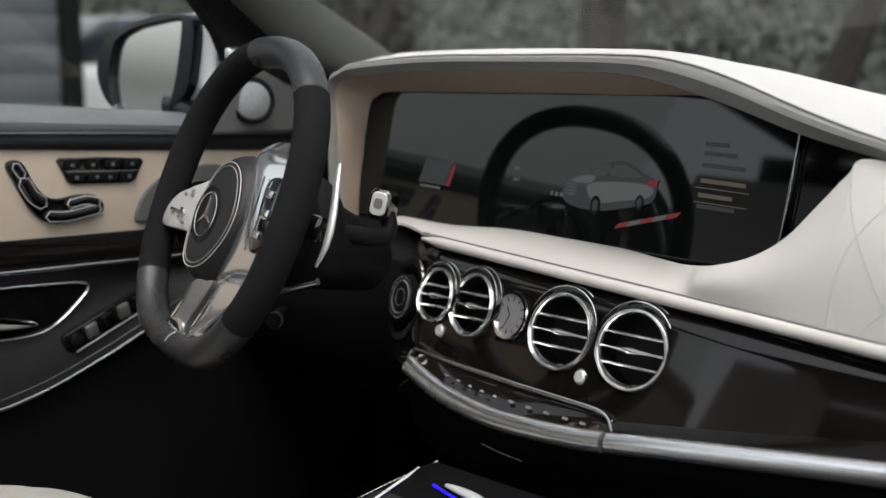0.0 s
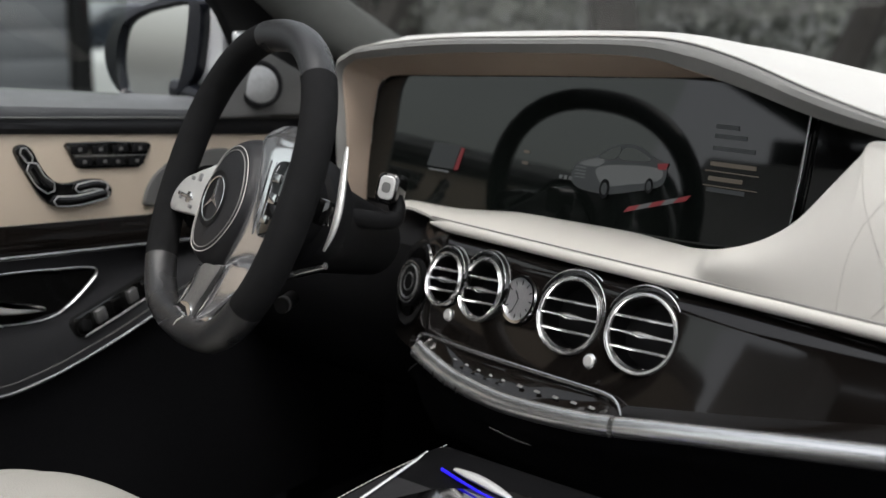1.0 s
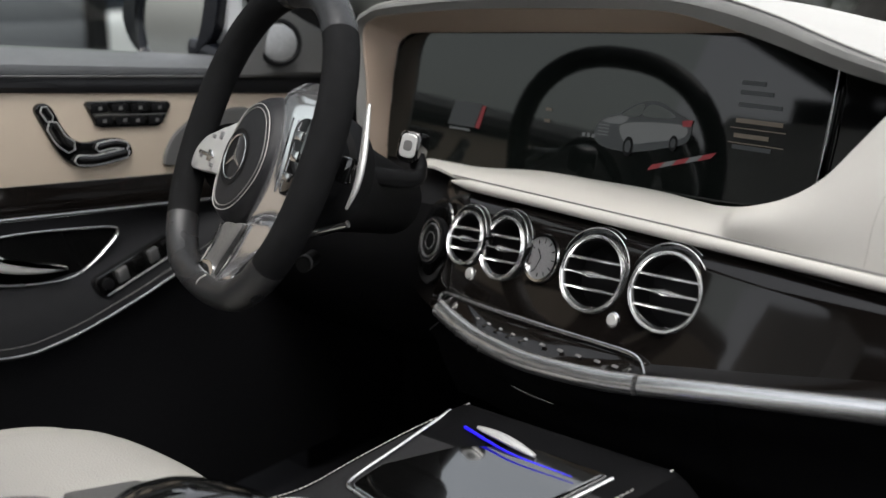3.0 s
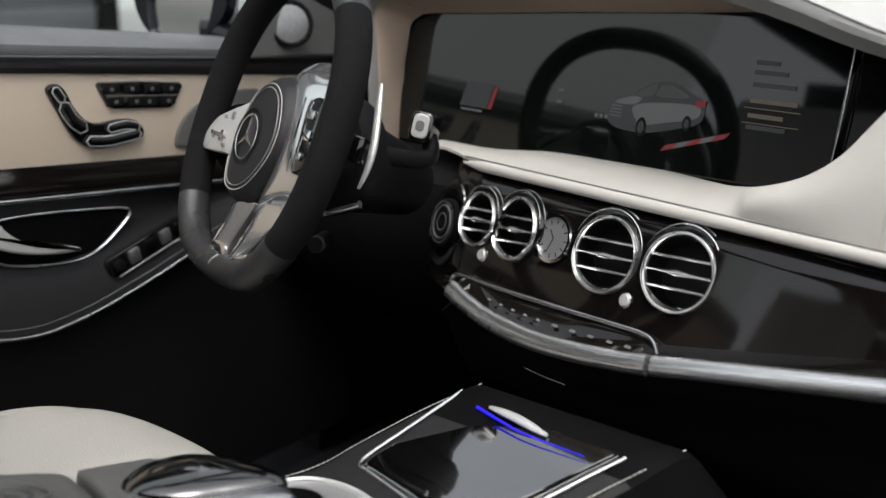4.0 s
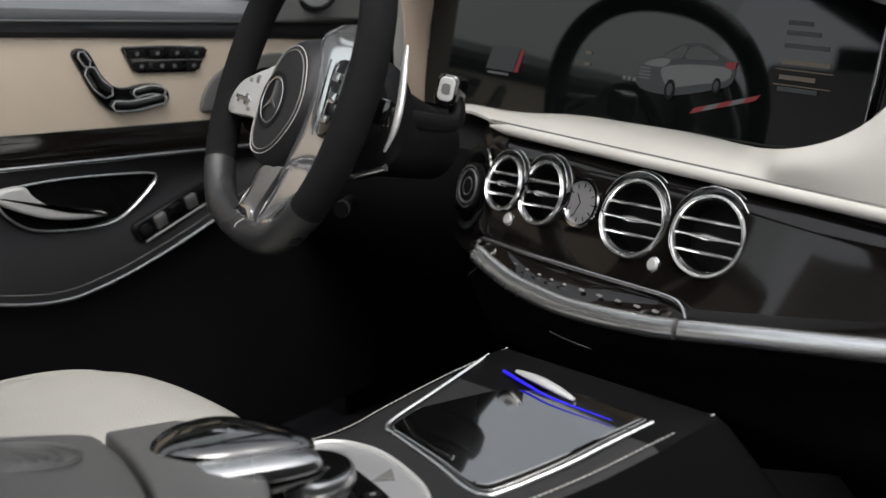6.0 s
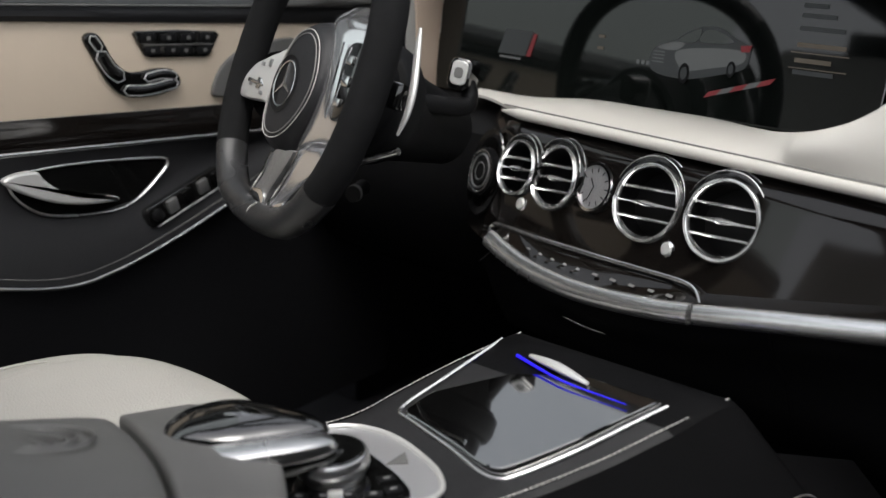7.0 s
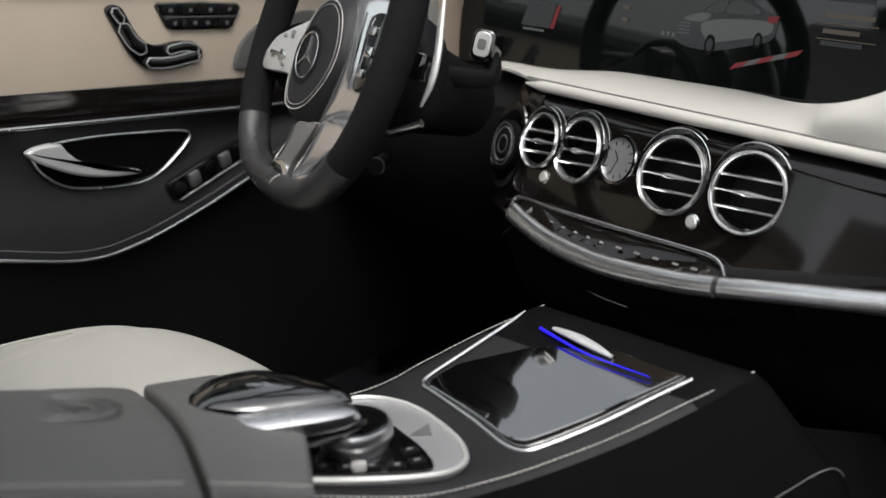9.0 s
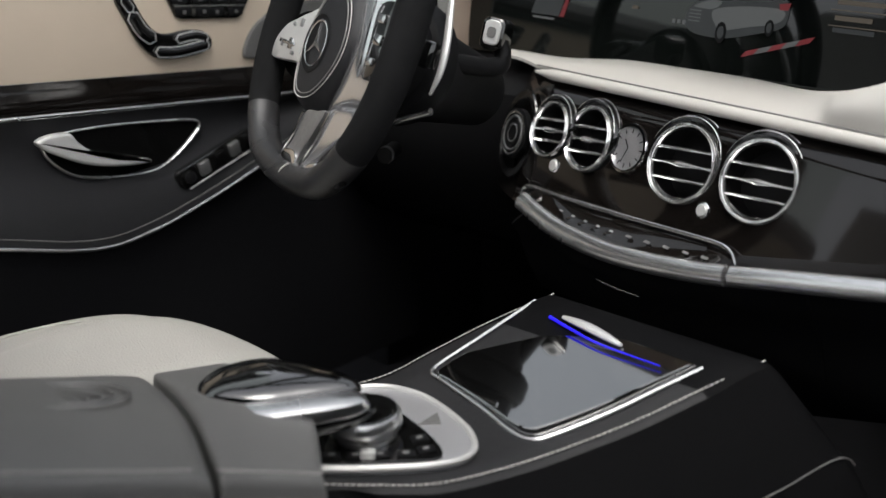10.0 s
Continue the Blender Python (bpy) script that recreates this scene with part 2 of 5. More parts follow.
PANE_N = V((-0.05, -1.0, 0.165)).normalized()
PANE_U = V((1, -0.05, 0)).normalized()

# ---- car shell: floor, bulkhead, roof, sides ----
def slab(name, lo, hi, mat, label, category, bevel=0.01):
    c = [(a + b) / 2 for a, b in zip(lo, hi)]
    d = [b - a for a, b in zip(lo, hi)]
    ob = part(name, box(pose(*c), *d, bevel), mat)
    return tagged(ob, label, category, kind="structure")


slab("floor", (-0.80, -2.1, -0.06), (0.80, 0.35, 0.0), CARPET, "black carpeted car floor", "floor")
slab("wall_front", (-0.80, 0.30, 0.0), (0.80, 0.36, 0.84), CARPET, "black bulkhead behind the dashboard", "bulkhead")
# Out of view; raised to roof height so the trim reflects no sky.
slab("wall_rear", (-0.80, -2.16, 0.0), (0.80, -2.1, 1.22), CARPET, "unseen dark rear cabin wall that blocks the sky", "wall")
slab("wall_driver", (-0.84, 0.02, 0.0), (-0.70, 0.34, 0.76), CARPET, "black kick panel ahead of the driver's door", "wall")
# Out of view; runs full length to keep low sky off the console flank.
slab("wall_passenger", (0.76, -2.1, 0.0), (0.82, 0.32, 0.80), BLACKLEATHER, "unseen dark passenger side panel that blocks low light", "door")
slab("ceiling", (-0.60, -0.43, 1.22), (0.62, -0.37, 1.25), SOFT, "dark roof header above the windscreen", "ceiling", 0.015)
slab("roof_rail_1", (-0.64, -2.1, 1.21), (-0.54, -0.42, 1.26), SOFT, "dark roof rail on the driver's side", "roof rail", 0.015)
slab("roof_rail_2", (0.62, -2.1, 1.21), (0.70, -0.42, 1.26), SOFT, "dark roof rail on the passenger side", "roof rail", 0.015)
# Out of view; its front edge shades the seats while sun reaches the dash.
slab("roof_rear", (-0.60, -2.1, 1.22), (0.62, -1.15, 1.26), SOFT, "unseen dark roof panel shading the seats behind the roof opening", "roof", 0.015)

# ---- dashboard ----
dashboard = thing("dashboard", "car dashboard in light leather and glossy black trim", "dashboard", at=(0, 0, 0.45))

BAND = [(-0.187, -0.240, 0.494), (-0.150, -0.252, 0.484), (-0.106, -0.265, 0.476), (-0.05, -0.279, 0.473), (0.003, -0.289, 0.474), (0.088, -0.303, 0.483),
        (0.140, -0.311, 0.492), (0.233, -0.324, 0.511), (0.443, -0.353, 0.552), (0.74, -0.392, 0.605)]
band = spline(BAND, 10)


def band_at(x):
    for a, b in zip(band, band[1:]):
        if a.x <= x <= b.x:
            return a.lerp(b, (x - a.x) / (b.x - a.x))
    return band[0].copy() if x < band[0].x else band[-1].copy()


# glossy trim panel from the leather lip down to the metal band
rows = []
xs = [-0.30 + 0.50 * i / 150 for i in range(150)] + [0.20 + 0.54 * i / 40 for i in range(41)]
for x in xs:
    bz = band_at(x)
    low = max(0.503, bz.z + 0.012)
    wrap = max(0.0, -0.205 - x)
    back = V((0, 2.2 * wrap ** 2 + 0.25 * wrap, 0))
    r = []
    for j in range(41):
        z = 0.640 - (0.640 - low) * j / 40
        r.append(dash(x, z) + back + V((0, 0.34 * max(0.0, x - 0.19) ** 2, 0)) + V((0, 0.013 * max(0.0, (z - 0.608) / 0.026) ** 2, 0)))
    end = bz + V((0, 0.006, 0.004)) if x > -0.187 else dash(x, 0.475, 0.004) + back
    r += [r[-1].lerp(end, 0.35) + V((0, 0.004, 0)), r[-1].lerp(end, 0.7) + V((0, 0.004, 0)), end]
    rows.append(r)
VENTS = ((-0.1885, 0.5755, 0.0350), (-0.1185, 0.5765, 0.0395), (0.0320, 0.5770, 0.0440), (0.1370, 0.5800, 0.0437))
VENT_TURN = (-6, -6, 3, 6)
bm = sheet(rows, 0.004)
holes = []
for f in bm.faces:
    c = f.calc_center_median()
    for x, z, r in VENTS:
        d = c - dash(x, z)
        if (d - DASH_N * d.dot(DASH_N)).length < 1.02 * r:
            holes.append(f)
            break
bmesh.ops.delete(bm, geom=holes, context="FACES")
part("trim_panel", bm, WOOD, dashboard, "glossy dark burl trim panel")

# metal band: slim clear-lacquered piece at the controls, then the long silver band
part("metal_band", tube([p for p in band if p.x <= 0.1401], 0.0085, 0.0125, k=20, up=(0, 0.55, 1)), BANDMETAL, dashboard, "satin silver band under the controls")
part("metal_band", tube([p for p in band if p.x >= 0.1412], 0.0085, 0.0120, k=20, up=(0, 0.55, 1)), BANDMETAL, dashboard, "satin silver band across the passenger side")
for x in (-0.165, -0.143, -0.120, -0.098):
    p = band_at(x)
    part("band_joint", tube([p + V((0.009 * math.cos(a) * 0.3, -0.0090 * math.cos(a) + 0.006 * math.sin(a), 0.0125 * math.sin(a))) for a in [math.pi * (i / 10 - 0.5) for i in range(11)]], 0.0008), PLASTIC, dashboard)

# thin bright line over the row of buttons
line = spline([dash(-0.210, 0.488, 0.006), dash(-0.208, 0.497, 0.004), dash(-0.196, 0.501, 0.004), dash(-0.133, 0.501, 0.004), dash(-0.032, 0.503, 0.004), dash(0.059, 0.506, 0.004),
               dash(0.108, 0.507, 0.004), dash(0.128, 0.502, 0.006), dash(0.146, 0.490, 0.016), dash(0.165, 0.492, 0.03)], 8)
part("trim_line", tube(line, 0.0022, 0.003, k=8), SATIN, dashboard, "slim silver line over the buttons")

# row of buttons on the sloping shelf
for i, x in enumerate([-0.172, -0.150, -0.128, -0.106, -0.084, -0.062, -0.040]):
    a, b = dash(x, 0.500), band_at(x)
    m = frame_at(a.lerp(b, 0.50) + V((0, 0.0035, -0.0028)), DASH_U, V((0, -0.35, 1)))
    btn = part("button", box(m, 0.015, 0.016, 0.006, 0.002), PIANO, dashboard)
    part("button_mark", box(m @ pose(0, 0.002, 0.0037), 0.006, 0.0035, 0.0006), ICON, btn)
for i, x in enumerate([-0.010, 0.018, 0.046, 0.074, 0.100]):
    a, b = dash(x, 0.503), band_at(x)
    m = frame_at(a.lerp(b, 0.48) + V((0, -0.0008, 0.0012)), DASH_U, V((0, -0.45, 1)))
    part("button_mark", box(m, 0.008, 0.004, 0.0008), ARM, dashboard)

# lower dash and knee area
rows = []
for i in range(53):
    x = -0.22 + 0.96 * i / 52
    b = band_at(x)
    dz = b.z - 0.485
    rows.append([b + V((0, 0.004, -0.004)), b + V((0, 0.005, -0.02)), V((x, b.y + 0.022, b.z - 0.045)), V((x, b.y + 0.04, 0.424 + dz * 0.8)), V((x, b.y + 0.055, 0.39 + dz * 0.5)), V((x, b.y + 0.09, 0.34)), V((x, b.y + 0.2, 0.28))])
part("lower_dash", sheet(rows, 0.006), SOFT, dashboard, "dark soft lower dash")
part("drawer_handle", tube(spline([(-0.056, -0.258, 0.4235), (-0.02, -0.266, 0.4225), (0.014, -0.272, 0.423)], 6), 0.002, 0.0022, k=8, taper=lambda t: 0.35 + 2.6 * t * (1 - t)), SATIN, dashboard, "slim chrome lip")
p = band_at(0.238)
part("glovebox_gap", tube(spline([p + V((0, -0.006, -0.012)), p + V((0.0, 0.012, -0.045)), (0.240, p.y + 0.036, 0.44), (0.242, p.y + 0.06, 0.385)], 6), 0.0012), PLASTIC, dashboard)

# light leather: rolled lip, shelf under the display and the face in front of the passenger
lip_line = [dash(-0.238 + 0.978 * i / 60, 0.641, 0.003) for i in range(61)]
part("leather_lip", tube(lip_line, 0.0062, 0.0072, k=14, taper=lambda t: min(1.0, 0.25 + t * 22)), LEATHER, dashboard, "light leather rolled edge")
part("lip_seam", tube([p + V((0, 0.003, 0.0082)) for p in lip_line], 0.0011), PAD, dashboard)
EDGE = [(-0.335, -0.072, 0.652), (-0.245, -0.071, 0.650), (-0.144, -0.075, 0.658), (-0.055, -0.079, 0.658), (0.036, -0.088, 0.658), (0.113, -0.125, 0.661), (0.167, -0.185, 0.673),
        (0.218, -0.226, 0.687), (0.261, -0.234, 0.704), (0.295, -0.235, 0.729), (0.325, -0.232, 0.767), (0.349, -0.230, 0.798), (0.366, -0.227, 0.815), (0.45, -0.236, 0.806), (0.60, -0.262, 0.788), (0.74, -0.285, 0.775)]
edge = spline(EDGE, 7)
rows = []
for p in edge:
    x0 = p.x
    zl = 0.648
    a = dash(x0, zl, 0.0)
    if x0 < -0.238:
        k = min(1.0, (-0.238 - x0) / 0.06)
        a = a.lerp(V((x0, -0.115, 0.652)), k)
    r = []
    for j in range(9):
        s = j / 8
        q = a.lerp(p, s)
        q += V((0, -0.010, 0.004)) * math.sin(math.pi * s) * (1 if p.z > 0.68 else 0.3)
        r.append(q)
    r.append(p + V((0.002, 0.006, -0.003)))
    rows.append(r)
part("leather_face", sheet(rows, 0.004), LEATHER, dashboard, "light stitched leather face and shelf")

for i, k in ((78, 90), (86, 98), (94, 103), (90, 80), (98, 88)):
    line = []
    for j in range(9):
        s = i + (k - i) * j / 8
        a = min(int(s), len(rows) - 2)
        line.append(rows[a][j].lerp(rows[a + 1][j], s - int(s)) + V((0, -0.0006, 0.0002)))
    part("leather_seam", tube(line, 0.00035, k=6), SEAMTONE, dashboard)

# dark recess round the display
rows = [[pane(x, z, -0.014) for z in (0.60, 0.72, 0.858)] for x in (-0.47, -0.2, 0.0, 0.2, 0.43)]
part("display_recess", sheet(rows, 0.004), PIANO, dashboard, "glossy black recess behind the display")

# hood over the display: beige inner funnel, grey lip, pale top
IN = [(-0.440, -0.094, 0.62), (-0.441, -0.094, 0.674), (-0.444, -0.093, 0.756), (-0.451, -0.092, 0.832), (-0.425, -0.096, 0.854), (-0.390, -0.102, 0.861), (-0.249, -0.124, 0.874), (-0.105, -0.146, 0.881),
      (0.068, -0.174, 0.885), (0.145, -0.186, 0.874), (0.216, -0.197, 0.857), (0.294, -0.209, 0.835), (0.381, -0.223, 0.818), (0.50, -0.243, 0.798), (0.74, -0.284, 0.772)]
FN = [(-0.44, -0.054, 0.628), (-0.439, -0.054, 0.674), (-0.441, -0.038, 0.762), (-0.432, -0.034, 0.812), (-0.412, -0.035, 0.828), (-0.387, -0.035, 0.834), (-0.271, -0.04, 0.84), (-0.134, -0.046, 0.847),
      (0.035, -0.052, 0.854), (0.132, -0.055, 0.859), (0.21, -0.059, 0.86), (0.289, -0.063, 0.857), (0.374, -0.083, 0.826), (0.492, -0.1, 0.803), (0.747, -0.114, 0.768)]
inner, funnel = spline(IN, 7), spline(FN, 7)
rows = [[a.lerp(b, s / 5) + V((0, 0, 0.002)) * math.sin(math.pi * s / 5) for s in range(6)] for a, b in zip(inner[:68], funnel[:68])]
part("display_surround", sheet(rows, 0.004), DARKBEIGE, dashboard, "darker beige leather surround of the display")
part("surround_seam", tube([p.copy() + V((0, -0.003, 0.001)) for p in funnel[14:76]], 0.002), PLASTIC, dashboard)
SEAM = [(-0.447, -0.104, 0.62), (-0.450, -0.104, 0.674), (-0.455, -0.103, 0.756), (-0.455, -0.101, 0.840), (-0.428, -0.105, 0.862), (-0.384, -0.111, 0.875), (-0.249, -0.132, 0.890), (-0.100, -0.155, 0.897),
        (0.071, -0.182, 0.903), (0.147, -0.194, 0.899), (0.217, -0.205, 0.883), (0.300, -0.218, 0.856), (0.382, -0.231, 0.834), (0.50, -0.252, 0.812), (0.74, -0.293, 0.785)]
seam = spline(SEAM, 7)
rows = []
for a, b in zip(inner, seam):
    mid = a.lerp(b, 0.5) + V((0, -0.010, 0.0))
    rows.append([a + V((0, 0.006, -0.002)), a + V((0, -0.003, -0.003)), a.lerp(mid, 0.5) + V((0, -0.002, 0)), mid, mid.lerp(b, 0.5) + V((0, -0.002, 0.001)), b])
part("hood_lip", sheet(rows, 0.004), PAD, dashboard, "grey padded lip of the hood")
part("hood_seam", tube([p + V((0, -0.001, 0.001)) for p in seam[20:]], 0.0012), THREAD, dashboard, "stitched seam along the hood")
BACK = [(-0.60, 0.10, 0.70), (-0.60, 0.11, 0.74), (-0.60, 0.12, 0.79), (-0.60, 0.13, 0.835), (-0.575, 0.134, 0.86), (-0.544, 0.134, 0.875), (-0.38, 0.119, 0.886), (-0.20, 0.10, 0.8955),
        (-0.03, 0.083, 0.8985), (0.045, 0.075, 0.897), (0.11, 0.068, 0.891), (0.18, 0.062, 0.882), (0.30, 0.050, 0.861), (0.46, 0.035, 0.838), (0.74, 0.01, 0.80)]
back = spline(BACK, 7)
rows = []
for b, c in zip(seam, back):
    d = c + V((0.0, 0.20, -0.035))
    r = [b] + [b.lerp(c, s / 6) + V((0, 0, 0.006)) * math.sin(math.pi * s / 6) * (1 if c.x > -0.5 else 0.2) for s in range(1, 7)] + [c.lerp(d, 0.5), d]
    rows.append(r)
part("top_pad", sheet(rows, 0.004), TOPPAD, dashboard, "pale grey leather dash top")

# ---- wide display ----
display = thing("display_screen", "wide dark glass display switched on with dim graphics", "screen", at=tuple(pane(-0.1, 0.66)))
out = [(-0.462, 0.635), (0.20, 0.635), (0.245, 0.665), (0.251, 0.70), (0.255, 0.80), (0.252, 0.862), (0.14, 0.864), (-0.14, 0.850), (-0.41, 0.836), (-0.445, 0.826), (-0.468, 0.80), (-0.472, 0.755)]
PM = frame_at(pane(0, 0.666), PANE_U, PANE_N)


def on_pane(x, z):
    q = PM.inverted() @ pane(x, z)
    return (q.x, q.y)


part("glass", plate([on_pane(*p) for p in out], PM, 0.01, 0.002), SCREENGLASS, display, "reflective black glass")
part("glass_edge", tube([pane(0.2505, 0.69, 0.001), pane(0.2545, 0.75, 0.001), pane(0.2555, 0.842, 0.001)], 0.0012), SATIN, display, "thin bright edge of the glass")


def shown(name, pts, mat, lift=0.0015, label=""):
    return part(name, plate([on_pane(*p) for p in pts], PM @ pose(0, 0, lift), 0.0008), mat, display, label)


def bar(x0, z0, x1, z1, mat, name="text_bar"):
    return shown(name, [(x0, z0), (x1, z0), (x1, z1), (x0, z1)], mat)


# car picture: body, cabin, wheels, lamp
def curve2(pts, n=5):
    return [(p.x, p.y) for p in spline([(a, b, 0) for a, b in pts], n, closed=True)]


BODY = [(-0.061, 0.712), (-0.061, 0.728), (-0.050, 0.739), (-0.028, 0.746), (-0.010, 0.758), (0.012, 0.766), (0.036, 0.766), (0.056, 0.757), (0.078, 0.749), (0.082, 0.738), (0.076, 0.722), (0.045, 0.712), (0.012, 0.704), (-0.01, 0.701), (-0.045, 0.703)]
shown("car_picture", curve2(BODY), SCR_DIM, 0.0012)
shown("car_side", curve2([(-0.022, 0.733), (0.02, 0.741), (0.072, 0.742), (0.072, 0.728), (0.03, 0.718), (-0.004, 0.711), (-0.016, 0.716)]), SCR_GREY, 0.0018)
shown("car_bonnet", curve2([(-0.052, 0.735), (-0.028, 0.744), (-0.012, 0.743), (-0.024, 0.734)]), SCR_GREY, 0.0018)
shown("car_glass", curve2([(-0.022, 0.746), (-0.006, 0.757), (0.010, 0.762), (0.004, 0.747)]), SCREENGLASS, 0.0022)
shown("car_glass", curve2([(0.010, 0.748), (0.016, 0.761), (0.034, 0.762), (0.058, 0.752), (0.040, 0.748)]), SCREENGLASS, 0.0022)
for i in range(4):
    bar(-0.0575, 0.717 + 0.0042 * i, -0.040, 0.7185 + 0.0042 * i, SCR_GREY, "car_grille")
for wx, wz, r in ((-0.006, 0.708, 0.0125), (0.060, 0.720, 0.0095)):
    ring = [(wx + r * 0.62 * math.cos(a), wz + r * math.sin(a)) for a in [math.pi * i / 12 for i in range(24)]]
    shown("car_wheel", ring, PLASTIC, 0.0025)
    shown("car_rim", [(wx + (x - wx) * 0.6, wz + (z - wz) * 0.6) for x, z in ring], SCR_DIM, 0.0030)
shown("car_lamp", [(0.068, 0.748), (0.083, 0.750), (0.081, 0.742), (0.070, 0.741)], SCR_RED, 0.0026)
for i in range(5):
    x = 0.028 + 0.0175 * i
    z = 0.688 + 0.0052 * i
    shown("kerb_stripe", [(x, z - 0.005), (x + 0.0170, z + 0.0004), (x + 0.023, z + 0.0080), (x + 0.006, z + 0.0028)], SCR_RED if i % 2 == 0 else SCR_GREY, 0.002)
for z, w, mat in ((0.800, 0.03, SCR_DIM), (0.789, 0.042, SCR_DIM), (0.775, 0.055, SCR_DIM), (0.757, 0.06, SCR_AMBER), (0.740, 0.045, SCR_AMBER), (0.727, 0.05, SCR_DIM)):
    bar(0.140, z - 0.0025, 0.140 + w, z + 0.0025, mat)
for z in (0.7485, 0.7315):
    bar(0.134, z - 0.0006, 0.205, z + 0.0006, SCR_AMBER, "menu_line")
bar(-0.330, 0.694, -0.288, 0.697, SCR_GREY)
shown("menu_tile", [(-0.335, 0.70), (-0.28, 0.70), (-0.27, 0.735), (-0.325, 0.735)], SCR_DIM, 0.001)
shown("gauge_bar", [(-0.278, 0.700), (-0.270, 0.700), (-0.262, 0.732), (-0.268, 0.732)], SCR_RED)
for z in (0.74, 0.725):
    bar(-0.150, z - 0.002, -0.140, z + 0.002, SCR_AMBER)
for i in range(3):
    bar(-0.082 + 0.008 * i, 0.712, -0.077 + 0.008 * i, 0.717, SCR_GREY)

# ---- air vents in the trim panel ----
def air_vent(x, z, r, turn):
    n = Matrix.Rotation(radians(turn), 3, "Z") @ DASH_N
    m = frame_at(dash(x, z), V((1, 0, 0)), n)
    vent = thing("air_vent", "round black air vent with chrome ring and slats", "air vent", "round dashboard vents", tuple(m.translation))
    cowl = m @ pose(0.001, 0.005, 0)
    part("cowl", lathe([(r * 1.23, -0.008), (r * 1.19, -0.001), (r * 1.14, 0.0026), (r * 1.08, 0.0030), (r * 1.00, 0.0)], cowl, 56), PIANO, vent, "glossy black swelling round the vent")
    for k, q0, q1, w in ((1.145, 8, 160, 0.0010), (1.215, 15, 105, 0.0009)):
        arc = [cowl @ V((r * k * math.cos(radians(q0 + (q1 - q0) * i / 28)), r * k * math.sin(radians(q0 + (q1 - q0) * i / 28)), 0.0030 if k < 1.2 else -0.003)) for i in range(29)]
        part("cowl_line", tube(arc, w, w, k=8, up=n, taper=lambda t: 0.3 + 2.8 * t * (1 - t)), RINGMETAL, vent, "fine chrome line over the vent")
    part("ring", lathe([(r * 1.08, 0.0), (r * 1.085, 0.0035), (r * 1.05, 0.0058), (r * 1.025, 0.0045), (r * 1.015, 0.0045), (r * 0.985, 0.0065), (r * 0.945, 0.0045), (r * 0.925, -0.002), (r * 0.92, -0.008), (r * 1.0, -0.008)], m, 56), RINGMETAL, vent, "double polished chrome ring")
    part("housing", lathe([(r * 1.03, 0.001), (r * 0.922, 0.001), (r * 0.89, -0.03), (0, -0.032)], m, 36), PLASTIC, vent)
    for v, wide in ((0.37, 0.0), (-0.03, 0.004), (-0.43, 0.0)):
        half = math.sqrt(max(0.0, 0.925 ** 2 - v * v)) * r
        path = [m @ V((half * (2 * i / 20 - 1), v * r, -0.002 + 0.0035 * (1 - (2 * i / 20 - 1) ** 2))) for i in range(21)]
        up = m.to_3x3() @ V((0, 1, 0))
        part("slat", tube(path, 0.0060, 0.0024, k=10, up=up, taper=(lambda t: 0.9 + 1.1 * max(0, 1 - abs(t - 0.5) * 3.2) ** 1.5) if wide else None), RINGMETAL, vent, "chrome slat")
    return vent


for (x, z, r), turn in zip(VENTS, VENT_TURN):
    air_vent(x, z, r, turn)

m = frame_at(dash(-0.0505, 0.578), DASH_U, Matrix.Rotation(radians(-5), 3, "Z") @ DASH_N) @ Matrix.Diagonal((1.1, 1.1, 0.7, 1))
clock = thing("analog_clock", "round analogue clock with pale dial and chrome ring", "clock", at=tuple(m.translation))
part("ring", lathe([(0.0262, -0.002), (0.0285, 0.003), (0.0275, 0.007), (0.0245, 0.007), (0.024, 0.002)], m, 40), CHROME, clock)
part("dial", lathe([(0.0245, 0.0025), (0.012, 0.0035), (0, 0.0035)], m, 36), TRAYMETAL, clock, "silver dial")
for k in range(12):
    part("hour_mark", box(m @ pose(0, 0, 0.0038, 0, 0, 30 * k) @ pose(0, 0.0195, 0), 0.0012, 0.005, 0.0006), PLASTIC, clock)
part("hour_hand", box(m @ pose(0, 0, 0.0046, 0, 0, 40) @ pose(0, 0.006, 0), 0.0014, 0.012, 0.0005), PLASTIC, clock)
part("minute_hand", box(m @ pose(0, 0, 0.0052, 0, 0, 160) @ pose(0, 0.009, 0), 0.0011, 0.018, 0.0005), PLASTIC, clock)
part("lens", lathe([(0.0245, 0.0062), (0.0, 0.0082)], m, 36), LENS, clock).visible_shadow = False
for x, z in ((-0.1687, 0.534), (0.0736, 0.535)):
    m = frame_at(dash(x, z), DASH_U, DASH_N)
    knob = thing("vent_knob", "small silver vent knob in the trim panel", "knob", "vent knobs", tuple(m.translation))
    part("collar", lathe([(0.0095, -0.001), (0.0096, 0.001), (0.0083, 0.0016)], m, 24), CHROME, knob)
    part("cap", lathe([(0.0080, 0.0), (0.0076, 0.002), (0.0060, 0.0034), (0, 0.0038)], m, 24), SILVERPLASTIC, knob)
m = frame_at(dash(-0.257, 0.556) + V((0, 0.012, 0)), V((1, -0.3, 0)), V((-0.40, -1, 0.3))) @ Matrix.Diagonal((1.30, 1.40, 0.7, 1))
dial = thing("light_dial", "round black rotary switch with ribbed rim", "switch", at=tuple(m.translation))
part("surround", lathe([(0.031, -0.004), (0.035, 0.001), (0.034, 0.004), (0.028, 0.003)], m, 36, sx=0.9, sy=1.25), PIANO, dial)
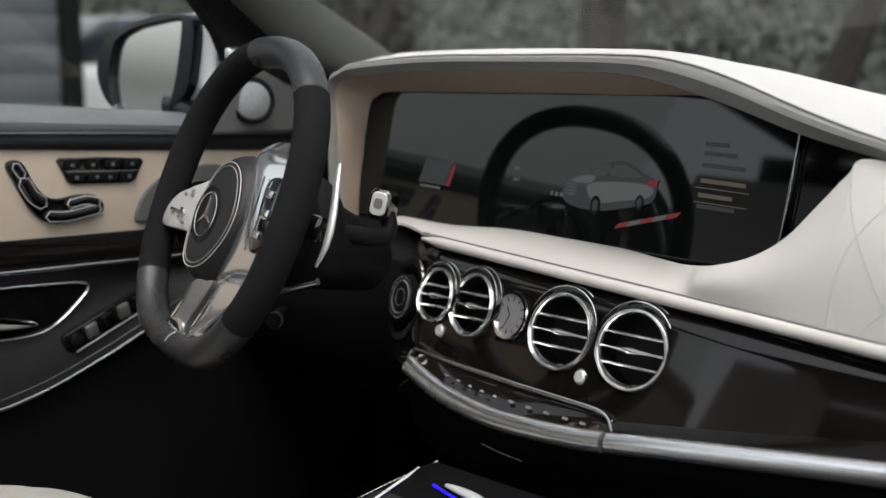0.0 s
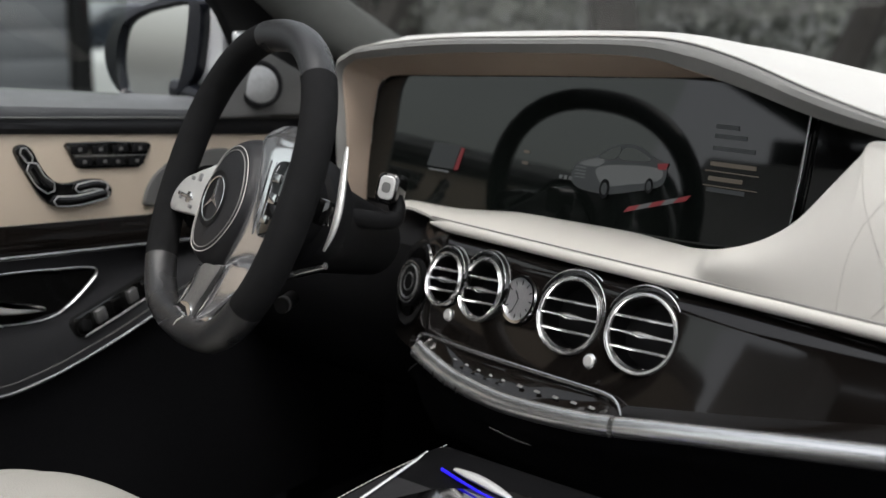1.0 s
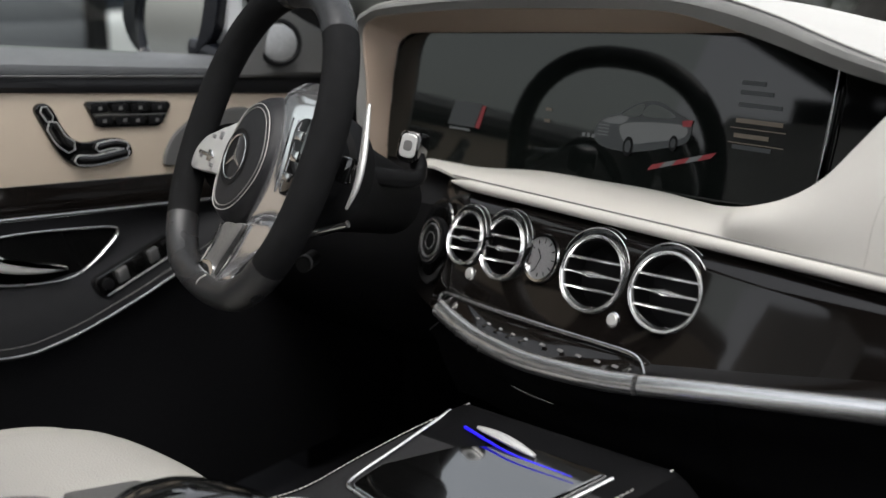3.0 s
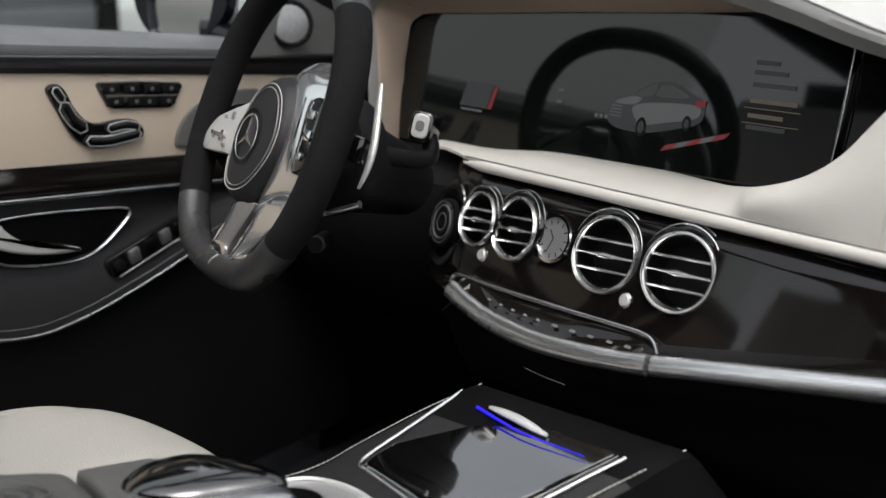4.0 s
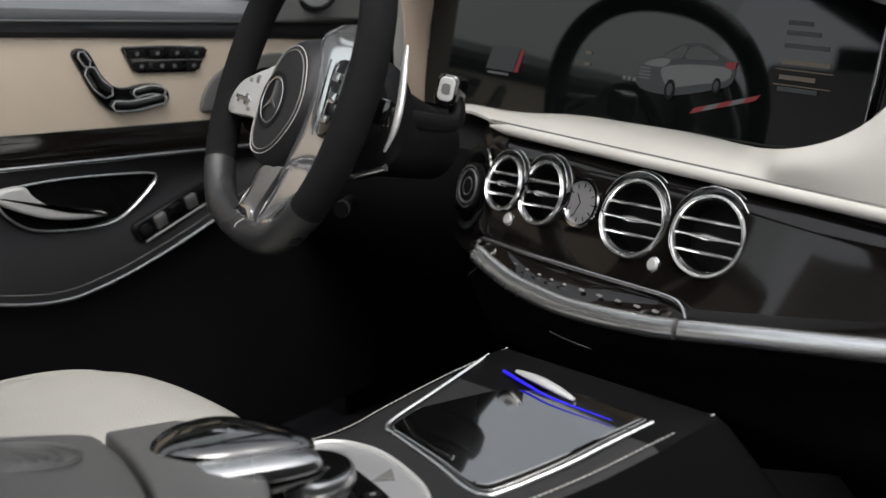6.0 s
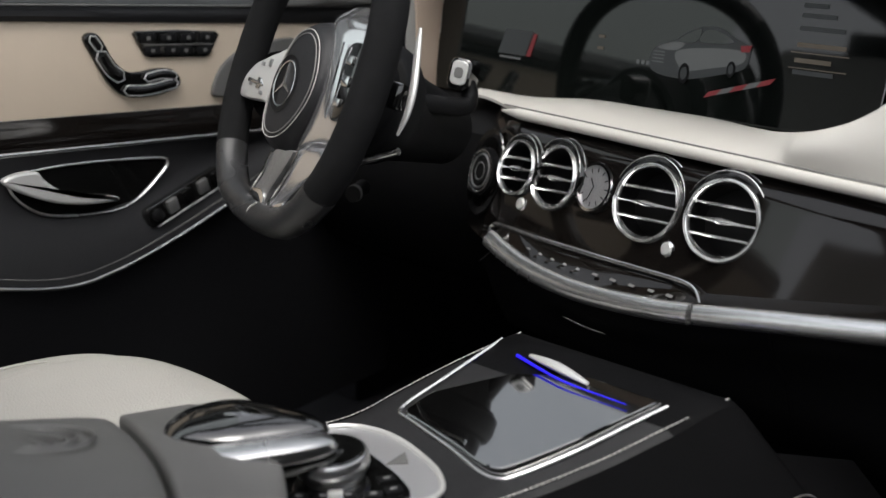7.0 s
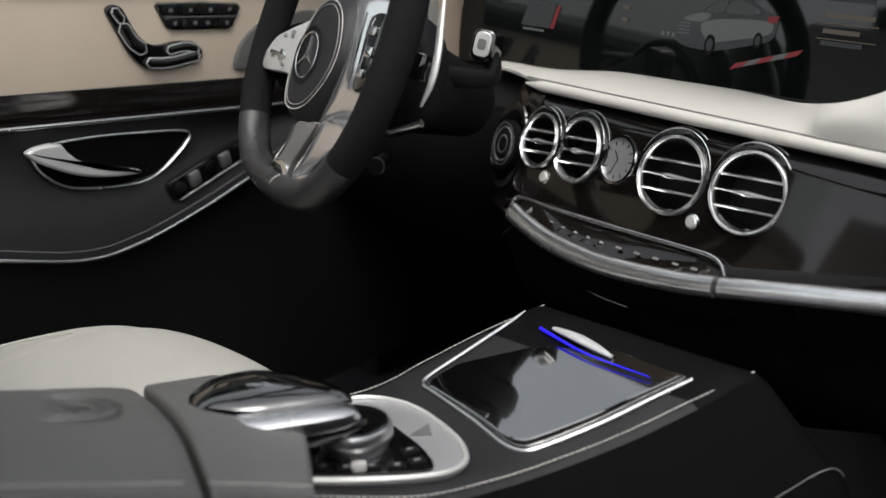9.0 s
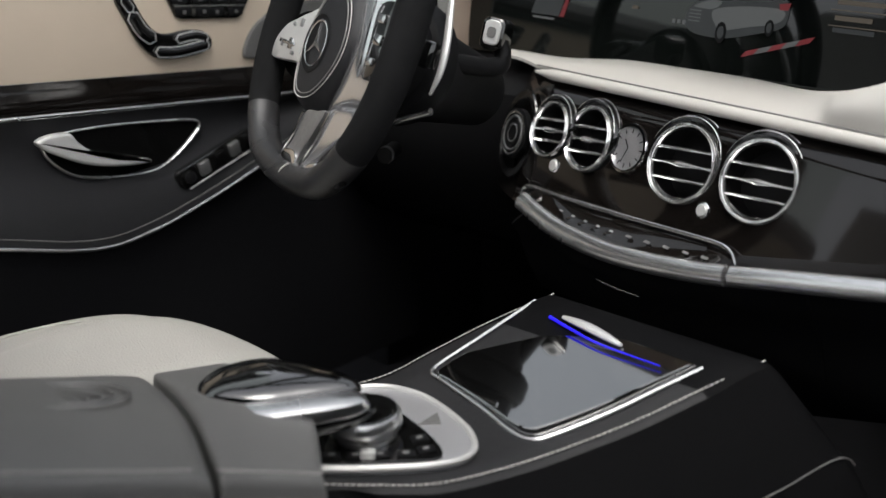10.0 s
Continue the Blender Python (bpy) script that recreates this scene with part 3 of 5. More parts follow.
part("body", lathe([(0.024, 0.0), (0.024, 0.012), (0.021, 0.014), (0.020, 0.011), (0.014, 0.011), (0.013, 0.015), (0, 0.015)], m, 36), PLASTIC, dial)
for q in (0.0085, 0.0165):
    part("dial_groove", lathe([(q - 0.0012, 0.0142), (q, 0.0160), (q + 0.0012, 0.0142)], m, 36), GRILLE, dial)
part("dial_ring", lathe([(0.0205, 0.0135), (0.0215, 0.0150), (0.0195, 0.0150)], m, 36), SATIN, dial)

# ---- steering wheel ----
WC, WN = V((-0.282, -0.459, 0.727)), V((-0.329, -0.867, 0.375)).normalized()
WM = frame_at(WC, V((0.935, -0.355, 0)), WN)
wheel = thing("steering_wheel", "sports steering wheel in black suede and leather with chrome spokes", "steering wheel", at=tuple(WC))


def rim_point(a):
    """Flattened circle, angle from the right, anticlockwise."""
    c, s = math.cos(a), math.sin(a)
    r = 1 / (abs(c) ** 2.25 + abs(s) ** 2.25) ** (1 / 2.25)
    x, y = -0.012 + 0.175 * r * c, 0.184 * r * s
    if y < -0.165:
        y = -0.165 - (-0.165 - y) * 0.6
    return V((x, y, 0))


def rim_arc(name, a0, a1, mat, label, thick=0.0182):
    path = [WM @ rim_point(radians(a0 + (a1 - a0) * i / 40)) for i in range(41)]
    up = WN
    return part(name, tube(path, thick, thick * 1.12, k=18, up=up), mat, wheel, label)


rim_arc("rim_section", 46, 104, RIMLEATHER, "smooth leather top of the rim", 0.0185)
rim_arc("rim_section", 104, 219, SUEDE, "suede side of the rim")
rim_arc("rim_section", 219, 322, RIMLEATHER, "leather lower rim")
rim_arc("rim_section", -38, 46, SUEDE, "suede side of the rim")
for a in (46, 219):
    p = rim_point(radians(a))
    t = (rim_point(radians(a + 1)) - rim_point(radians(a - 1))).normalized()
    s = V((0, 0, 1)).cross(t)
    part("rim_seam", tube([WM @ (p + s * (0.0175 * math.cos(q)) + V((0, 0, 0.0195 * math.sin(q)))) for q in [2 * math.pi * i / 20 for i in range(20)]], 0.0009, closed=True), PLASTIC, wheel)

# airbag hub: a round padded cover, flush with the rim
HUB = [(-0.057, -0.050), (-0.047, -0.078), (-0.028, -0.087), (0.001, -0.083), (0.028, -0.066), (0.052, -0.035), (0.056, -0.004), (0.040, 0.028), (0.016, 0.043), (-0.010, 0.043), (-0.034, 0.030), (-0.049, 0.004), (-0.055, -0.024)]
HX, HY = 0.0, -0.021
loop = spline([V((x - HX, y - HY, 0)) for x, y in HUB], 6, closed=True)
rows = []
for h, kx, ky, dx in ((-0.040, 0.80, 1.05, 0.0), (-0.016, 0.90, 1.20, 0.006), (-0.006, 0.98, 1.22, 0.006), (0.002, 1.04, 1.17, 0.004), (0.008, 1.05, 1.09, 0.001), (0.0115, 1.03, 1.03, 0.0), (0.0130, 0.96, 0.96, 0.0), (0.0135, 0.75, 0.75, 0.0), (0.0138, 0.4, 0.4, 0.0), (0.0138, 0.03, 0.03, 0.0)):
    rows.append([WM @ V((HX + dx + p.x * kx, HY + p.y * ky, h)) for p in loop])
bm = bmesh.new()
vs = grid(bm, rows, close_v=True)
bm.faces.new(vs[-1])
hub_part = part("airbag_cover", bm, BLACKLEATHER, wheel, "black leather airbag cover")
part("hub_stitch", tube([WM @ V((HX + p.x * 1.0, HY + p.y * 1.0, 0.0128)) for p in loop], 0.0006, closed=True), THREAD, hub_part, "pale stitched line")
part("hub_edge", tube([WM @ V((HX + p.x * 0.90, HY + p.y * 0.92, 0.0138)) for p in loop], 0.0007, closed=True), PAD, hub_part, "second stitched line")
em = WM @ pose(-0.020, -0.023, 0.0135)
part("emblem_dish", lathe([(0.034, 0.0012), (0.030, 0.0002), (0.0, 0.0002)], em, 40), PLASTIC, hub_part)
part("emblem_ring", lathe([(0.0265, 0.0), (0.0280, 0.0012), (0.0270, 0.0018), (0.0255, 0.0012)], em, 48), SATIN, hub_part, "round chrome emblem")
for k in range(3):
    part("emblem_bar", plate([(-0.0032, 0.0), (0.0, 0.0255), (0.0032, 0.0), (0.0, -0.003)], em @ pose(0, 0, 0.0016, 0, 0, 120 * k + 8), 0.0016), SATIN, hub_part)


# side spokes with button pads
def curved_plate(pts, h0, thick, bulge=0.004):
    o = spline([V((x, y, 0)) for x, y in pts], 5, closed=True)
    c = sum((p for p in o), V()) / len(o)
    bm = bmesh.new()
    rws = []
    for k, h in ((0.97, h0 - thick), (1.0, h0 - thick * 0.4), (0.985, h0), (0.94, h0 + bulge * 0.5), (0.6, h0 + bulge), (0.05, h0 + bulge * 1.2)):
        rws.append([WM @ V((c.x + (p.x - c.x) * k, c.y + (p.y - c.y) * k, h)) for p in o])
    g = grid(bm, rws, close_v=True)
    bm.faces.new(g[0]), bm.faces.new(g[-1])
    return bm


def wheel_piece(name, pts, h, thick, bulge, mat, parent, label=""):
    return part(name, curved_plate(pts, h, thick, bulge), mat, parent, label)


left = wheel_piece("spoke", [(-0.05, 0.020), (-0.10, 0.016), (-0.175, 0.0), (-0.176, -0.05), (-0.14, -0.072), (-0.05, -0.070)], -0.014, 0.014, 0.002, PIANO, wheel, "glossy black side spoke")
wheel_piece("button_pad", [(-0.035, 0.016), (-0.080, 0.008), (-0.112, -0.003), (-0.140, -0.014), (-0.160, -0.033), (-0.163, -0.050), (-0.150, -0.058), (-0.085, -0.053), (-0.035, -0.046)], 0.008, 0.012, 0.003, SILVERPLASTIC, left, "silver button pad")
for px, py, w, h, mat in ((-0.112, -0.034, 0.050, 0.005, SATIN), (-0.100, -0.034, 0.012, 0.014, SATIN), (-0.084, -0.006, 0.008, 0.010, GRILLE), (-0.106, -0.010, 0.008, 0.005, GRILLE), (-0.128, -0.036, 0.006, 0.009, GRILLE), (-0.088, -0.044, 0.008, 0.005, GRILLE)):
    part("pad_button", box(WM @ pose(px, py, 0.0118), w, h, 0.003, 0.001), mat, left)
# right spoke: polished shell that rolls from the hub down to the rim
def spoke_shell(edge_in, edge_out, crest):
    rws = []
    for a, b in zip(spline(edge_in, 6), spline(edge_out, 6)):
        r = []
        for i in range(9):
            f = i / 8
            p = a.lerp(b, f)
            r.append(WM @ (p + V((0, 0, crest * math.sin(math.pi * f) * (1.25 - f)))))
        rws.append(r)
    return sheet(rws, 0.004, WN)


right = part("spoke", spoke_shell([(0.012, 0.082, -0.024), (0.030, 0.062, 0.000), (0.050, 0.030, 0.004), (0.058, -0.008, 0.003), (0.054, -0.046, 0.002), (0.036, -0.076, -0.002), (0.020, -0.090, -0.008)],
                                  [(0.116, 0.088, -0.024), (0.128, 0.064, -0.003), (0.140, 0.036, -0.004), (0.150, -0.004, -0.006), (0.148, -0.040, -0.006), (0.128, -0.070, -0.006), (0.080, -0.090, -0.008)], 0.009), SPOKEMETAL, wheel, "polished metal side spoke")
wheel_piece("button_pad", [(0.096, 0.036), (0.126, 0.044), (0.138, 0.022), (0.142, -0.012), (0.128, -0.036), (0.106, -0.040), (0.100, -0.004)], 0.006, 0.008, 0.002, PIANO, right, "glossy dark button pad")
for px, py, w, h, mat in ((0.117, 0.024, 0.016, 0.010, SATIN), (0.122, 0.002, 0.018, 0.012, CHROME), (0.118, -0.022, 0.014, 0.009, SATIN)):
    part("pad_button", box(WM @ pose(px, py, 0.0088), w, h, 0.004, 0.0015), mat, right)
part("pad_line", tube(spline([WM @ V(p) for p in ((0.092, 0.040, 0.0105), (0.098, 0.0, 0.011), (0.103, -0.042, 0.009))], 5), 0.0011, k=8), CHROME, right)
# double lower spoke
wheel_piece("lower_spoke", [(-0.006, -0.100), (0.022, -0.094), (0.046, -0.090), (0.032, -0.118), (0.016, -0.145), (0.012, -0.172), (-0.010, -0.180), (-0.054, -0.188), (-0.018, -0.136)], 0.006, 0.012, 0.001, GRILLE, wheel, "dark polished lower spoke")
wheel_piece("lower_spoke", [(0.064, -0.088), (0.092, -0.080), (0.120, -0.078), (0.112, -0.104), (0.082, -0.130), (0.052, -0.156), (0.020, -0.172), (0.048, -0.128)], 0.006, 0.012, 0.001, SPOKEMETAL, wheel, "satin grey lower spoke")
part("spoke_edge", tube(spline([WM @ V((x, y, 0.0085)) for x, y in ((-0.006, -0.101), (-0.019, -0.136), (-0.055, -0.188))], 5), 0.0017, k=8), CHROME, wheel)
part("spoke_edge", tube(spline([WM @ V((x, y, 0.0085)) for x, y in ((0.064, -0.088), (0.048, -0.128), (0.018, -0.173))], 5), 0.0017, k=8), CHROME, wheel)
wheel_piece("spoke_infill", [(0.044, -0.092), (0.064, -0.090), (0.046, -0.128), (0.018, -0.170), (0.014, -0.160)], -0.004, 0.006, 0.001, PIANO, wheel)
wheel_piece("spoke_tip", [(0.020, -0.172), (0.040, -0.158), (0.066, -0.146), (0.070, -0.150), (0.040, -0.172), (0.020, -0.182)], 0.008, 0.006, 0.002, CHROME, wheel, "bright chrome spoke tip")
wheel_piece("rim_badge", [(-0.032, -0.154), (-0.004, -0.146), (0.012, -0.152), (0.010, -0.170), (-0.012, -0.178), (-0.052, -0.186)], 0.009, 0.006, 0.001, CHROME, wheel, "silver badge with unreadable dark lettering")
for i in range(4):
    part("badge_mark", box(WM @ pose(-0.040 + 0.0085 * i, -0.171 + 0.0016 * i, 0.0118, 0, 0, 8), 0.0055, 0.005, 0.0006), PLASTIC, wheel)
part("rim_stitch", tube(spline([WM @ V(p) for p in ((0.020, -0.160, 0.018), (0.008, -0.172, 0.020), (0.006, -0.188, 0.013))], 5), 0.0011), THREAD, wheel)
# shift paddles behind the rim
for s in (-1, 1):
    path = spline([WM @ V((s * x, y, -0.06)) for x, y in ((0.112, 0.082 if s > 0 else 0.02), (0.121, 0.060 if s > 0 else 0.012), (0.139, 0.021 if s > 0 else 0.0), (0.145, -0.009), (0.140, -0.034))], 6)
    part("shift_paddle", tube(path, 0.0055, 0.0045, k=10, up=WN, taper=lambda t: 0.35 + 2.4 * t * (1 - t)), SILVERPLASTIC, wheel, "satin metal shift paddle")
    part("paddle_arm", box(WM @ pose(s * 0.108, 0.005, -0.055), 0.045, 0.030, 0.016, 0.005), PIANO, wheel)

# ---- steering column with stalks ----
column = thing("steering_column", "black plastic steering column shroud", "steering column", at=tuple(WC - WN * 0.15))
CM = frame_at(WC - WN * 0.03, V((1, 0, 0)), V((0.06, -0.93, 0.36)))
rows = []
for h, rx, ry, dy in ((0.02, 0.028, 0.028, 0), (0.0, 0.05, 0.048, 0), (-0.03, 0.064, 0.060, -0.004), (-0.06, 0.070, 0.066, -0.010), (-0.10, 0.068, 0.064, -0.014), (-0.15, 0.058, 0.056, -0.014), (-0.24, 0.045, 0.045, -0.012)):
    rows.append([CM @ V((rx * math.cos(q), ry * math.sin(q) + dy, h)) for q in [2 * math.pi * i / 32 for i in range(32)]])
bm = bmesh.new()
vs = grid(bm, rows, close_v=True)
bm.faces.new(vs[0]), bm.faces.new(vs[-1])
part("shroud", bm, PLASTIC, column)
part("switch_collar", lathe([(0.060, -0.040), (0.090, -0.050), (0.096, -0.060), (0.096, -0.080), (0.088, -0.088), (0.06, -0.092)], CM @ pose(0.004, -0.010, 0) @ Matrix.Diagonal((0.80, 0.80, 1, 1)), 40), PLASTIC, column)
sp = V((-0.210, -0.275, 0.709))
root = CM @ V((0.05, 0.0, -0.09))
stalk = part("selector_stalk", tube(spline([root, root.lerp(sp, 0.6) + V((0.012, 0.035, -0.03)), sp + V((0.0, 0.018, -0.012))], 8), 0.010, 0.012, k=14), PLASTIC, column, "black gear selector stalk")
sm = frame_at(sp, V((1, -0.35, 0.0)), V((0.35, -0.9, 0.2)))
part("stalk_head", plate(rounded(0.030, 0.040, 0.009), sm, 0.034, 0.004), PIANO, stalk)
part("stalk_button", plate(rounded(0.021, 0.030, 0.007), sm @ pose(0, 0.001, 0.003), 0.005, 0.0015), SILVERPLASTIC, stalk, "silver button with a square outline")
part("stalk_button_mark", plate(rounded(0.011, 0.013, 0.004), sm @ pose(0, 0.001, 0.0042), 0.002), ARM, stalk)
part("lower_stalk", tube(spline([(-0.300, -0.37, 0.600), (-0.240, -0.42, 0.620), (-0.205, -0.43, 0.632), (-0.170, -0.43, 0.644)], 6), 0.004, 0.0046, k=10), SATIN, column, "silver-tipped lower stalk")
part("column_adjuster", tube([V((-0.345, -0.31, 0.549)), V((-0.330, -0.345, 0.549))], 0.010, 0.011, k=16), PLASTIC, column)
part("adjuster_ring", tube([V((-0.334, -0.336, 0.549)), V((-0.331, -0.342, 0.549))], 0.0105, 0.0115, k=16), ARM, column)
# knee bolster under the column
rows = [[V((x, y, z)) for y, z in ((0.02, 0.645), (-0.09, 0.635), (-0.13, 0.60), (-0.145, 0.52), (-0.13, 0.44), (-0.06, 0.36), (0.05, 0.30), (0.29, 0.25))] for x in (-0.66, -0.5, -0.4, -0.3, -0.2, -0.10)]
part("knee_panel", sheet(rows, 0.006), PLASTIC, dashboard, "black knee panel")

# ---- driver's door ----
door = thing("car_door", "driver's door trimmed in beige leather and dark wood", "door", at=(-0.70, -0.4, 0.3))
DX = -0.675


def door_pt(y, z, off=0.0):
    return V((DX + off, y, z))


def lin(y, z0, s):
    """Height of a door line at y, from its height at y -0.5 and its slope."""
    return z0 + s * (y + 0.5)


YS = [-1.25 + 1.33 * i / 44 for i in range(45)]


def door_strip(name, top, bottom, mat, label, offs=(0.0, 0.003, 0.0), y0=-1.25, y1=0.08, thick=0.012):
    rws = []
    for y in YS:
        if y < y0 - 0.02 or y > y1 + 0.02:
            continue
        a, b = top(y), bottom(y)
        n = len(offs)
        rws.append([door_pt(y, a + (b - a) * j / (n - 1), offs[j]) for j in range(n)])
    return part(name, sheet(rws, thick, (1, 0, 0.2)), mat, door, label)


sill = lambda y: lin(y, 0.8137, -0.096)
crease = lambda y: lin(y, 0.780, -0.072)
upper = lambda y: lin(y, 0.7575, -0.085)
lower = lambda y: lin(y, 0.633, -0.072)
trim = lambda y: lin(y, 0.591, -0.078)
door_strip("door_top", lambda y: sill(y) + 0.004, crease, DOORTOP, "dark grey soft door top", (-0.05, -0.012, 0.004, 0.012, 0.012, 0.008))
door_strip("door_rail", crease, upper, BLACKLEATHER, "black padded rail", (0.004, 0.010, 0.010, 0.004))
part("rail_seam", tube([door_pt(y, crease(y) - 0.0, 0.012) for y in YS], 0.0016), ARM, door)
door_strip("door_insert", upper, lower, BEIGE, "beige leather door insert", (0.0, 0.002, 0.003, 0.003, 0.002, 0.0))
door_strip("wood_trim", lower, trim, WOOD, "glossy dark wood trim", (0.004, 0.006, 0.010, 0.011, 0.009))
part("trim_line", tube([door_pt(y, trim(y), 0.016) for y in YS], 0.0022, 0.003), SATIN, door, "satin silver line")
LOWLINE = [(-1.25, 0.520), (-1.0, 0.495), (-0.80, 0.466), (-0.717, 0.446), (-0.619, 0.418), (-0.56, 0.4095), (-0.514, 0.413), (-0.467, 0.421), (-0.416, 0.434), (-0.364, 0.449), (-0.30, 0.470), (-0.20, 0.502), (-0.08, 0.54), (0.06, 0.58)]
low = spline([(0, y, z) for y, z in LOWLINE], 8)


def low_z(y):
    for a, b in zip(low, low[1:]):
        if a.y <= y <= b.y:
            return a.z + (b.z - a.z) * (y - a.y) / (b.y - a.y)
    return low[-1].z


door_strip("door_lower", lambda y: trim(y) - 0.003, lambda y: low_z(y) + 0.004, BLACKLEATHER, "black leather armrest panel", (0.012, 0.004, 0.004, 0.010, 0.020, 0.030, 0.034))
part("armrest_line", tube([door_pt(p.y, p.z + 0.002, 0.034) for p in low], 0.0022, 0.0027), SATIN, door, "satin silver lower line")
part("armrest_seam", tube([door_pt(p.y, p.z + 0.015, 0.032) for p in low], 0.0009), ARM, door)
door_strip("door_base", lambda y: low_z(y) - 0.002, lambda y: 0.06, CARPET, "black lower door panel", (0.025, 0.01, 0.006, 0.004, 0.0))
# handle recess
REC = [(-0.636, 0.566), (-0.62, 0.574), (-0.55, 0.574), (-0.47, 0.567), (-0.402, 0.558), (-0.390, 0.548), (-0.405, 0.532), (-0.44, 0.508), (-0.475, 0.497), (-0.53, 0.500), (-0.59, 0.513), (-0.625, 0.540)]
o = spline([door_pt(y, z, 0.012) for y, z in REC], 5, closed=True)
part("recess_ring", tube(o, 0.002, 0.0026, closed=True, up=(1, 0, 0)), SATIN, door, "satin silver rim of the handle bowl")
DM = frame_at(door_pt(0, 0, 0.011), V((0, 1, 0)), V((1, 0, 0)))
part("handle_bowl", plate([(p.y, p.z) for p in o], DM, 0.006, 0.001), PIANO, door, "black handle bowl")
HANDLE = [(-0.647, 0.571), (-0.628, 0.577), (-0.600, 0.575), (-0.590, 0.562), (-0.570, 0.545), (-0.542, 0.533), (-0.510, 0.524), (-0.485, 0.518), (-0.484, 0.513), (-0.510, 0.514), (-0.544, 0.519), (-0.580, 0.529), (-0.612, 0.544), (-0.637, 0.559)]
hp = spline([V((y, z, 0)) for y, z in HANDLE], 5, closed=True)
hc = [(-0.560 + (p.x + 0.560) * 1.0, p.y) for p in hp]
part("door_handle", plate(hc, frame_at(V((-0.650, 0, 0)), V((0, 1, 0)), V((1, 0, 0))), 0.010, 0.004, 3), SILVERPLASTIC, door, "satin silver door handle")
# window switches
sw = frame_at(door_pt(-0.372, 0.497, 0.028), V((0.0, 0.96, 0.29)), V((1, 0, 0.15)))
plinth = part("switch_panel", plate(rounded(0.150, 0.030, 0.010), sw, 0.012, 0.002), PIANO, door, "window switch panel")
part("switch_panel_edge", tube([sw @ V((x, -0.0155, 0.001)) for x in (-0.064, 0.0, 0.072)], 0.0012), SILVERPLASTIC, plinth)
for x in (-0.030, 0.000, 0.030, 0.058):
    part("window_switch", box(sw @ pose(x, 0.001, 0.003, 12), 0.018, 0.021, 0.008, 0.002), GRILLE if x in (-0.030, 0.030) else PIANO, plinth)
part("mirror_switch", lathe([(0.009, 0.0), (0.009, 0.005), (0.006, 0.006), (0, 0.006)], sw @ pose(-0.058, 0, 0.001), 20), PLASTIC, plinth)
# seat controls: a seat-shaped plate with buttons
SEATPL = [(-0.503, 0.735), (-0.492, 0.743), (-0.478, 0.736), (-0.462, 0.706), (-0.445, 0.688), (-0.425, 0.683), (-0.395, 0.685), (-0.368, 0.681), (-0.354, 0.668), (-0.357, 0.654), (-0.385, 0.648), (-0.425, 0.647), (-0.452, 0.654), (-0.474, 0.676), (-0.492, 0.710)]
o = [(p.x, p.y) for p in spline([(y, z, 0) for y, z in SEATPL], 5, closed=True)]
DM2 = frame_at(door_pt(0, 0, 0.008), V((0, 1, 0)), V((1, 0, 0)))
seatctl = part("seat_switch_panel", plate(o, DM2, 0.008, 0.002), PIANO, door, "seat-shaped glossy black switch panel")


def outline(pts, w):
    """A closed loop round a bent switch on the door."""
    c = spline([V((y, z, 0)) for y, z in pts], 6)
    one, two = [], []
    for i, p in enumerate(c):
        d = (c[min(i + 1, len(c) - 1)] - c[max(i - 1, 0)]).normalized()
        one.append((p.x - d.y * w, p.y + d.x * w))
        two.append((p.x + d.y * w, p.y - d.x * w))
    d = (c[-1] - c[-2]).normalized() * w * 0.8
    e = (c[1] - c[0]).normalized() * w * 0.8
    loop = one + [(c[-1].x + d.x, c[-1].y + d.y)] + two[::-1] + [(c[0].x - e.x, c[0].y - e.y)]
    return [door_pt(y, z, 0.0115) for y, z in loop]


for k, (pts, w) in enumerate(((((-0.493, 0.735), (-0.484, 0.722)), 0.006), (((-0.482, 0.712), (-0.470, 0.692), (-0.455, 0.680)), 0.009), (((-0.446, 0.660), (-0.415, 0.657), (-0.366, 0.661)), 0.007), (((-0.412, 0.674), (-0.385, 0.676), (-0.366, 0.671)), 0.006))):
    pth = spline([door_pt(y, z, 0.010) for y, z in pts], 6)
    part("seat_switch", tube(pth, w * 0.7, w, k=12, up=(0, 0, 1)), PIANO, seatctl)
    part("seat_switch_edge", tube(outline(pts, w), 0.0009, 0.0012, closed=True, up=(1, 0, 0)), SILVERPLASTIC, seatctl, "chrome edge")
# memory buttons
MEM = [(-0.425, 0.735), (-0.42, 0.739), (-0.35, 0.735), (-0.285, 0.728), (-0.279, 0.722), (-0.296, 0.696), (-0.305, 0.692), (-0.40, 0.700), (-0.410, 0.704)]
mem = part("memory_panel", plate(MEM, DM2, 0.008, 0.002), PIANO, door, "glossy black memory switch panel")
part("memory_line", tube([door_pt(-0.412, 0.7195, 0.009), door_pt(-0.290, 0.7095, 0.009)], 0.0008), ARM, mem)
for i in range(4):
    for j in range(2):
        y = -0.404 + 0.034 * i + 0.006 * j * (1 if i < 2 else -1)
        z = 0.728 - 0.0025 * i - 0.018 * j
        b = part("memory_button", box(pose(DX + 0.008, y, z), 0.004, 0.026, 0.012, 0.0015), PLASTIC, mem)
        part("button_mark", box(pose(DX + 0.0103, y, z), 0.0006, 0.006, 0.005), ARM, b)
# speaker cover behind the rim
part("speaker_cover", plate([(p.x, p.y) for p in spline([(-0.296, 0.640, 0), (-0.285, 0.665, 0), (-0.262, 0.685, 0), (-0.22, 0.70, 0), (-0.12, 0.70, 0), (-0.12, 0.630, 0), (-0.22, 0.628, 0), (-0.285, 0.630, 0)], 5, closed=True)], DM2, 0.012, 0.003), ARM, door, "grey speaker cover")
